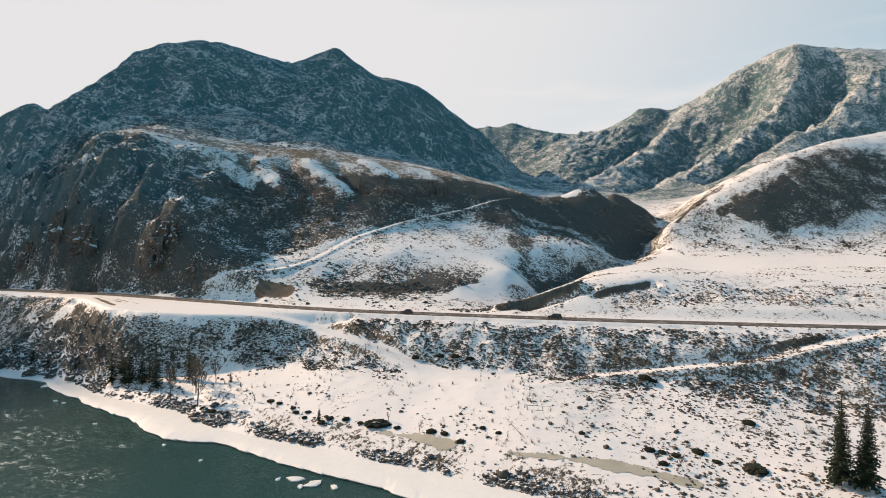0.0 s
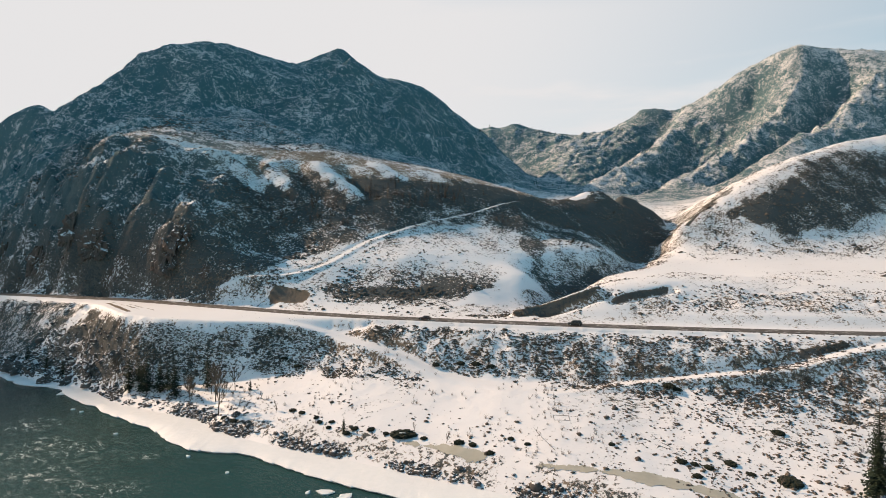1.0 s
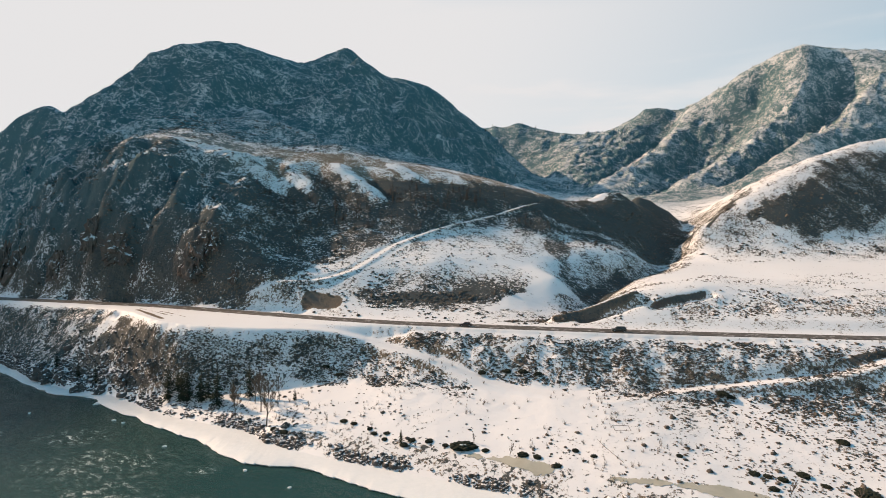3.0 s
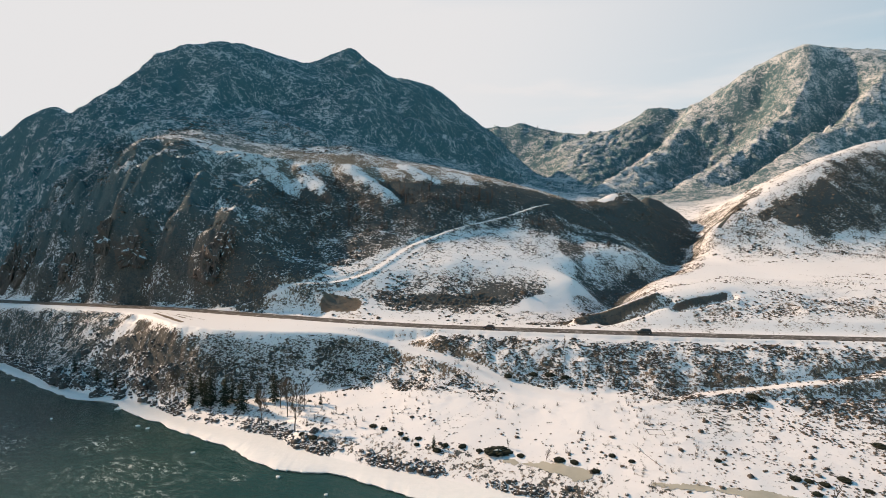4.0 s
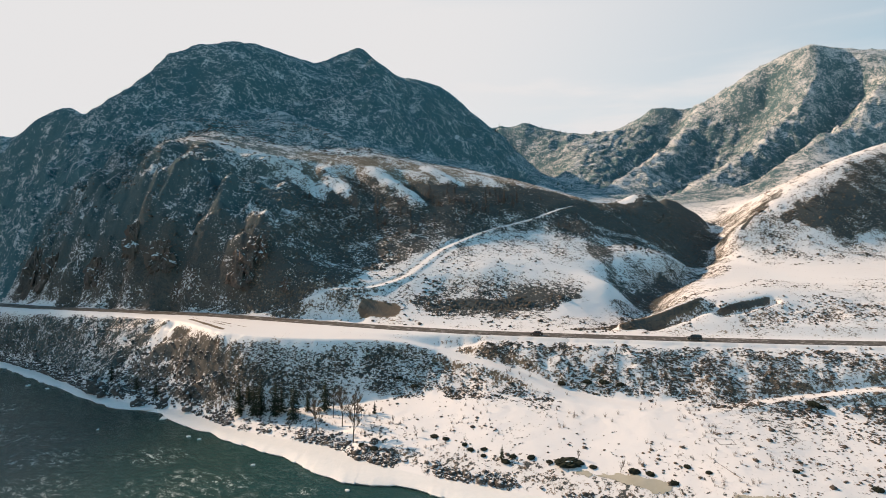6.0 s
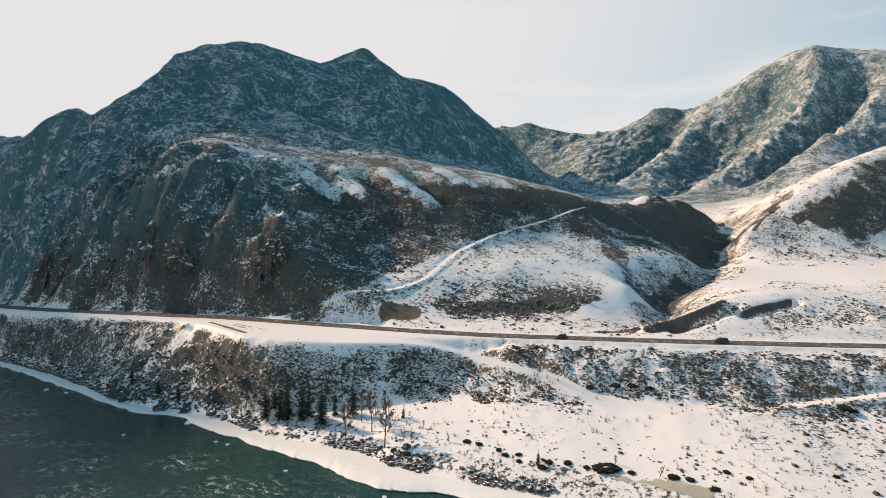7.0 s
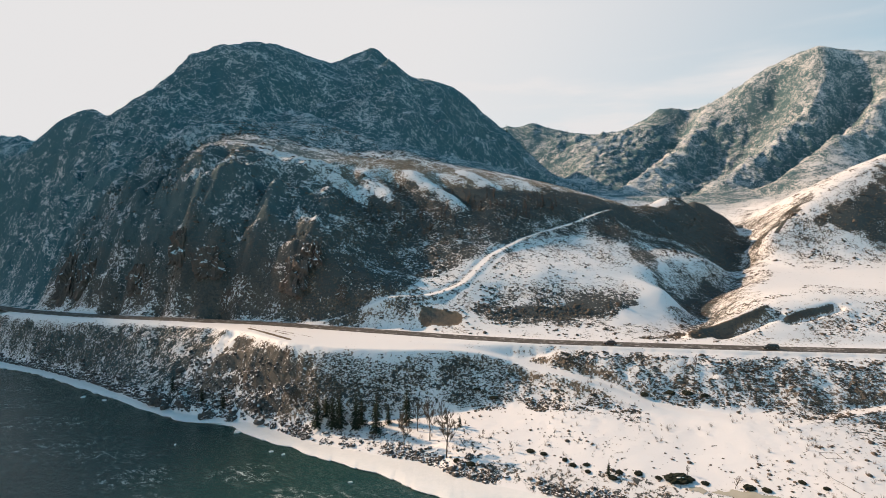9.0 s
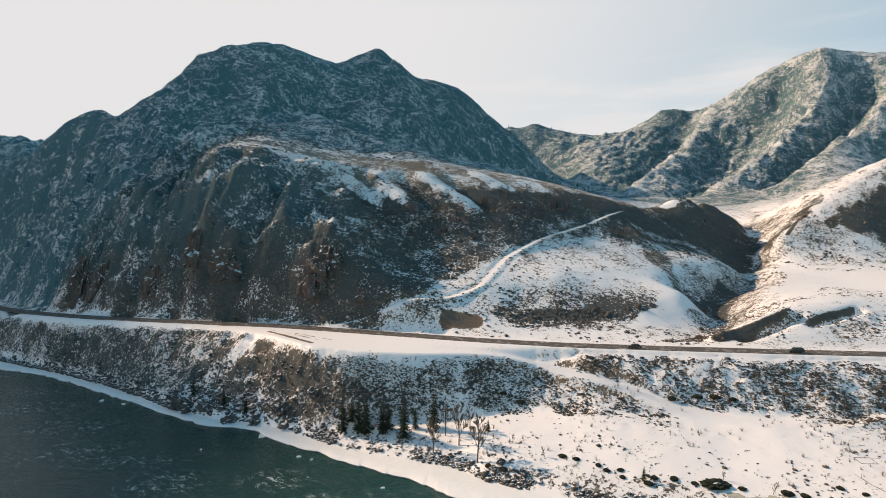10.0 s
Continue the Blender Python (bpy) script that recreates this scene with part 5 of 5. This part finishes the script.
# ---- crags and boulders ----
def crag(name, size, seed, material, cuts=12):
    """A jointed rock mass: blocks between upright cracks, ledges, a broken top."""
    bm = bmesh.new()
    bmesh.ops.create_cube(bm, size=2)
    bmesh.ops.subdivide_edges(bm, edges=list(bm.edges), cuts=cuts, use_grid_fill=True)
    o = Vector((seed * 3.7, seed * 1.3, seed * 0.9))
    for v in bm.verts:
        c = v.co.copy()
        n = c / max(abs(c.x) ** 3 + abs(c.y) ** 3 + abs(c.z) ** 3, 0.2) ** (1 / 3)
        warp = noise.noise_vector(n * 1.3 + o) * 0.30
        q = Vector(((n.x + warp.x) * 2.6, (n.y + warp.y) * 2.6, (n.z + warp.z) * 1.9)) + o
        block = noise.cell(q) * 0.26 + noise.cell(q * 2.1) * 0.13
        lump = 0.24 * noise.noise(n * 1.2 + o) + 0.07 * noise.noise(n * 7 + o)
        k = 0.78 + block + lump
        taper = 1 - 0.30 * max(n.z, 0) + 0.12 * noise.noise(n * 2 - o)
        v.co = Vector((n.x * k * size[0] * taper, n.y * k * size[1] * taper, n.z * (0.82 + block) * size[2]))
    return part(name, bm, material)


for k, (x, y, sx, sy, sz, lift) in enumerate([(-132, 239.5, 7.0, 5.0, 9.0, 0), (-126, 240.5, 5.4, 4.6, 7.0, 0), (-112.5, 232.5, 2.8, 2.4, 3.4, 0), (-174, 252, 7, 4, 8, -1),
                                               (-189, 259, 6.0, 4, 9, -2), (-212, 268, 7, 4, 9, -2), (-247, 287, 7, 4, 11, -2), (-264, 299, 8, 5, 15, -1)]):
    ob = crag("rock_outcrop", (sx, sy, sz), k + 1, M_CRAG, 15)
    ob.matrix_basis = pose(x, y, height(x, y) + lift - 1.5, -14, 0, -25 + 9 * (k % 5))
    tagged(ob, "brown weathered rock outcrop above the road", "rock", "rock outcrops")
for k, (x, y, s) in enumerate([(-172, 203, 3.4), (-167, 199.5, 2.6), (-176, 208, 2.4), (-161, 197.5, 2.2), (-150, 190, 2.3), (-141, 188, 1.9), (-132, 188, 2.6), (-121, 184, 1.9), (-66, 150, 1.1), (-68.5, 149, 0.9)]):
    ob = crag("boulder", (s * 1.3, s, s * 0.8), k + 31, M_ROCK, 7)
    ob.matrix_basis = pose(x, y, height(x, y) + 0.1 * s, 0, 10, 50 * k)
    tagged(ob, "large dark boulder with snow on top at the shore", "rock", "shore boulders")


def shore_stone(seed):
    v, f = stone_shape(seed)
    bm = bmesh.new()
    vs = [bm.verts.new(q) for q in v]
    for q in f:
        bm.faces.new([vs[i] for i in q])
    bmesh.ops.subdivide_edges(bm, edges=list(bm.edges), cuts=1, use_grid_fill=True)
    for q in bm.verts:
        q.co *= 1 + 0.10 * noise.noise(q.co * 5 + Vector((seed, 0, 0)))
    return part("shore_stone", bm, M_ROCK)


r = random.Random(5)
stones = [shore_stone(180 + i) for i in range(4)]
for k in range(48):
    x = r.uniform(-112, 60)
    y = float(soft_line_at(BANK, np.array([x]), w=2.0)[0]) + r.uniform(0.8, 5.5 if x > -80 else 10)
    if k < 4:
        ob = tagged(stones[k], "dark angular stone with a snow cap in the shore rubble", "rock", "stones in the shore rubble")
    else:
        ob = copy_thing(stones[k % 4], Matrix())
    s = r.uniform(0.9, 1.9)
    ob.matrix_basis = pose(x, y, height(x, y) + 0.05, 0, 0, r.uniform(0, 360))
    ob.scale = (s, s * r.uniform(0.7, 1.0), s * r.uniform(0.7, 1.0))


# ---- floes and frozen pool ----
def floe(seed, n=11):
    r = random.Random(seed)
    bm = bmesh.new()
    rim = [(math.cos(2 * math.pi * i / n) * r.uniform(0.6, 1.15), math.sin(2 * math.pi * i / n) * r.uniform(0.5, 0.9)) for i in range(n)]
    low = [bm.verts.new((x * 0.92, y * 0.92, -0.25)) for x, y in rim]
    top = [bm.verts.new((x, y, 0.22 + r.uniform(-.04, .04))) for x, y in rim]
    inner = [bm.verts.new((x * 0.7, y * 0.7, 0.30 + r.uniform(-.05, .05))) for x, y in rim]
    for i in range(n):
        j = (i + 1) % n
        bm.faces.new((low[i], low[j], top[j], top[i]))
        bm.faces.new((top[i], top[j], inner[j], inner[i]))
    bm.faces.new(inner)
    return part("ice_floe", bm, M_FLOE)


for k, (x, y, s) in enumerate([(-33, 114, 2.0), (-28.5, 112, 2.3), (-36.5, 113.5, 0.9), (-31, 110.5, 1.0), (-70, 130.5, 0.8), (-121, 163, 0.7), (-117, 161, 0.6), (-135.5, 179, 2.4),
                               (-205, 214, 1.6), (-195, 210, 1.2), (-96, 144, 0.6), (-57, 122, 0.6), (-150, 168, 0.5), (-24, 110.5, 1.3)]):
    ob = floe(k)
    ob.matrix_basis = pose(x, y, 0.0, 0, 0, 37 * k)
    ob.scale = (s, s * 0.75, 1)
    tagged(ob, "small white ice floe drifting beside the shelf ice", "ice", "ice floes")

k = Nodes("frozen_pool", 0.35, 0.4)
k.bump(k.noise(0.8, 4), 0.3, 0.1)
M_POOL = k.done(k.mix(k.noise(0.35, 5, 0.6), (0.36, 0.335, 0.25), (0.56, 0.53, 0.45)))


def pool(name, line, reach, material):
    step = 0.25
    xs = np.arange(min(p[0] for p in line) - 1.6 * reach, max(p[0] for p in line) + 1.6 * reach, step)
    ys = np.arange(min(p[1] for p in line) - 1.6 * reach, max(p[1] for p in line) + 1.6 * reach, step)
    gx, gy = np.meshgrid(xs, ys)
    d = line_distance(gx, gy, line) + 2.2 * fbm(gx, gy, 7.0, 5, 131, 0.6)
    z = heights(gx.ravel(), gy.ravel())(GZ).reshape(gx.shape)
    inside = d < reach * 0.8
    bm = bmesh.new()
    made = {}
    for j in range(len(ys) - 1):
        for i in range(len(xs) - 1):
            if inside[j, i]:
                quad = []
                for a, b in ((j, i), (j, i + 1), (j + 1, i + 1), (j + 1, i)):
                    if (a, b) not in made:
                        made[a, b] = bm.verts.new((gx[a, b], gy[a, b], z[a, b] + 0.10))
                    quad.append(made[a, b])
                bm.faces.new(quad)
    return part(name, bm, material)


tagged(pool("frozen_pool", [(13, 119), (24, 116.2), (33, 113.9), (42, 111), (48, 108.5)], 2.0, M_POOL), "frozen yellowish pool in a hollow by the shore", "ice", kind="structure")
tagged(pool("frozen_puddle", [(-17, 131), (-9, 127.5), (-1, 124)], 1.9, M_POOL), "frozen yellowish puddle beside juniper bushes", "ice", kind="structure")


# ---- cars ----
def paint(name, colour, rough=0.3, spec=0.5, metal=0.0):
    k = Nodes(name, rough, spec)
    k.b.inputs["Metallic"].default_value = metal
    n = k.noise(3.0, 4)
    return k.done(k.mix(n, colour, tuple(min(1, c * 1.5 + 0.01) for c in colour)))


M_PAINT_A, M_PAINT_B = paint("dark_green_paint", (0.018, 0.022, 0.019)), paint("dark_red_paint", (0.045, 0.022, 0.018))
M_GLASS = paint("tinted_glass", (0.012, 0.014, 0.016), 0.06, 0.6)
M_TYRE, M_RIM = paint("tyre_rubber", (0.015, 0.015, 0.015), 0.9), paint("alloy", (0.32, 0.32, 0.33), 0.4, 0.5, 0.8)
M_LAMP_F, M_LAMP_R = paint("headlamp_glass", (0.55, 0.56, 0.56), 0.15), paint("tail_lamp_glass", (0.25, 0.02, 0.015), 0.2)


def loft(bm, profile, halves):
    """A body from a side profile; each point has its own half width."""
    left = [bm.verts.new((x, -w, z)) for (x, z), w in zip(profile, halves)]
    right = [bm.verts.new((x, w, z)) for (x, z), w in zip(profile, halves)]
    n = len(profile)
    for i in range(n):
        j = (i + 1) % n
        bm.faces.new((left[i], left[j], right[j], right[i]))
    bm.faces.new(left[::-1])
    bm.faces.new(right)
    bmesh.ops.recalc_face_normals(bm, faces=bm.faces)
    bmesh.ops.bevel(bm, geom=list(bm.edges), offset=0.05, segments=2, affect="EDGES", clamp_overlap=True)


def car(name, paint_mat, tall, cabin, length):
    c = empty(name, Matrix())
    L = length / 2
    belt = 0.62 * tall
    bm = bmesh.new()
    loft(bm, [(-L, 0.42), (-L + 0.03, belt - 0.05), (-L + 0.25, belt), (L - 1.25, belt), (L - 0.15, belt - 0.18), (L, 0.5), (L - 0.1, 0.28), (-L + 0.1, 0.28)],
         [0.80, 0.84, 0.86, 0.87, 0.80, 0.78, 0.82, 0.84])
    part("body", bm, paint_mat, c)
    bm = bmesh.new()
    x0, x1 = cabin
    loft(bm, [(x0, belt - 0.04), (x0 + 0.22, tall - 0.08), (x0 + 0.5, tall), (x1 - 0.75, tall - 0.02), (x1 - 0.6, tall - 0.08), (x1, belt - 0.04)], [0.82, 0.70, 0.67, 0.67, 0.68, 0.80])
    part("roof", bm, paint_mat, c)
    for s, nm in ((-1, "side_window"), (1, "side_window")):
        for a, b in ((x0 + 0.35, (x0 + x1) / 2 - 0.18), ((x0 + x1) / 2 - 0.08, x1 - 0.55)):
            bm = bmesh.new()
            z0, z1 = belt + 0.03, tall - 0.14
            q = [(a, z0, 0.815), (b + 0.2, z0, 0.812), (b, z1, 0.715), (a + 0.1, z1, 0.715)]
            outer = [bm.verts.new((x, s * (w + 0.012), z)) for x, z, w in q]
            inner = [bm.verts.new((x, s * (w - 0.02), z)) for x, z, w in q]
            bm.faces.new(outer)
            for i in range(4):
                bm.faces.new((outer[i], outer[(i + 1) % 4], inner[(i + 1) % 4], inner[i]))
            part(nm, bm, M_GLASS, c, "dark tinted glass")
    bm = bmesh.new()
    q = [(x1 + 0.012, belt, 0.70), (x1 - 0.58, tall - 0.10, 0.60)]
    v = [bm.verts.new((x, s * w, z)) for x, z, w in q for s in (-1, 1)]
    bm.faces.new((v[0], v[1], v[3], v[2]))
    bmesh.ops.solidify(bm, geom=list(bm.faces), thickness=0.02)
    part("windscreen", bm, M_GLASS, c, "dark tinted glass")
    for s in (-1, 1):
        for x, m, nm in ((L - 0.06, M_LAMP_F, "headlight"), (-L + 0.02, M_LAMP_R, "tail_light")):
            bm = bmesh.new()
            bmesh.ops.create_cube(bm, size=1, matrix=Matrix.Translation((x, s * 0.62, belt - 0.2)) @ Matrix.Diagonal((0.12, 0.3, 0.14, 1)))
            bmesh.ops.bevel(bm, geom=list(bm.edges), offset=0.03, segments=1, affect="EDGES")
            part(nm, bm, m, c)
        for x in (L - 0.85, -L + 0.85):
            bm = bmesh.new()
            bmesh.ops.create_cone(bm, cap_ends=True, segments=20, radius1=0.35, radius2=0.35, depth=0.24,
                                  matrix=Matrix.Translation((x, s * 0.78, 0.35)) @ Matrix.Rotation(math.pi / 2, 4, "X"))
            bmesh.ops.bevel(bm, geom=[e for e in bm.edges if abs(e.verts[0].co.y - e.verts[1].co.y) < 0.01], offset=0.04, segments=2, affect="EDGES")
            wheel = part("wheel", bm, M_TYRE, c, "black rubber tyre")
            bm = bmesh.new()
            bmesh.ops.create_cone(bm, cap_ends=True, segments=14, radius1=0.2, radius2=0.17, depth=0.04,
                                  matrix=Matrix.Translation((x, s * 0.905, 0.35)) @ Matrix.Rotation(-s * math.pi / 2, 4, "X"))
            part("rim", bm, M_RIM, wheel, "grey alloy rim")
    return c


suv = car("suv", M_PAINT_A, 1.75, (-2.25, 1.15), 4.7)
suv.matrix_basis = pose(33.8, 184.6, 25.07, 0, 0, 173)
tagged(suv, "dark green off-road car on the asphalt road", "car", "cars on the road")
sedan = car("sedan", M_PAINT_B, 1.45, (-1.75, 1.0), 4.4)
sedan.matrix_basis = pose(-16.7, 190.8, 25.07, 0, 0, 172)
tagged(sedan, "dark red-brown saloon car on the asphalt road", "car", "cars on the road")


# ---- small wooden things ----
def bar(bm, a, b, w, h):
    a, b = Vector(a), Vector(b)
    d = b - a
    m = Matrix.Translation((a + b) / 2) @ d.to_track_quat("X", "Z").to_matrix().to_4x4() @ Matrix.Diagonal((d.length, w, h, 1))
    bmesh.ops.create_cube(bm, size=1, matrix=m)


fence = tagged(empty("fence", Matrix()), "low dark wooden fence across the snowy field", "fence")
FENCE = [(186, 330), (193, 327.5), (200, 328), (207, 324.5), (214, 322), (220, 317)]
run = [p for a, b in zip(FENCE, FENCE[1:]) for p in [(a[0] + (b[0] - a[0]) * i / 4, a[1] + (b[1] - a[1]) * i / 4) for i in range(4)]] + [FENCE[-1]]
for i, (x, y) in enumerate(run):
    bm = bmesh.new()
    z = height(x, y)
    bar(bm, (x, y, z - 0.3), (x, y, z + 1.15), 0.16, 0.16)
    part("post", bm, M_WOOD, fence)
    if i:
        px, py = run[i - 1]
        for h in (0.45, 0.9):
            bm = bmesh.new()
            bar(bm, (px, py, height(px, py) + h), (x, y, z + h), 0.06, 0.14)
            part("rail", bm, M_WOOD, fence)

plot = tagged(empty("timber_frame", Matrix()), "rectangular timber frame lying on the meadow snow", "frame")
cx, cy = 20.8, 139.7
corners = [(cx - 1.9, cy - 1.2), (cx + 2.0, cy - 1.5), (cx + 2.2, cy + 1.4), (cx - 1.7, cy + 1.6)]
for a, b in zip(corners, corners[1:] + corners[:1]):
    bm = bmesh.new()
    bar(bm, (*a, height(*a) + 0.03), (*b, height(*b) + 0.03), 0.08, 0.08)
    part("beam", bm, M_WOOD, plot)
bm = bmesh.new()
tube(bm, [((12.9, 133, height(12.9, 133) + 0.9), 0.03), ((14, 130, height(14, 130) + 0.4), 0.04), ((16.5, 124, height(16.5, 124) + 0.05), 0.05)], 6)
tube(bm, [((13.4, 131.7, height(13.4, 131.7) + 0.65), 0.05), ((13.9, 132.4, height(13.9, 132.4) + 1.4), 0.02)], 5)
tagged(part("fallen_trunk", bm, M_BARK), "fallen thin grey trunk in the snow", "log")
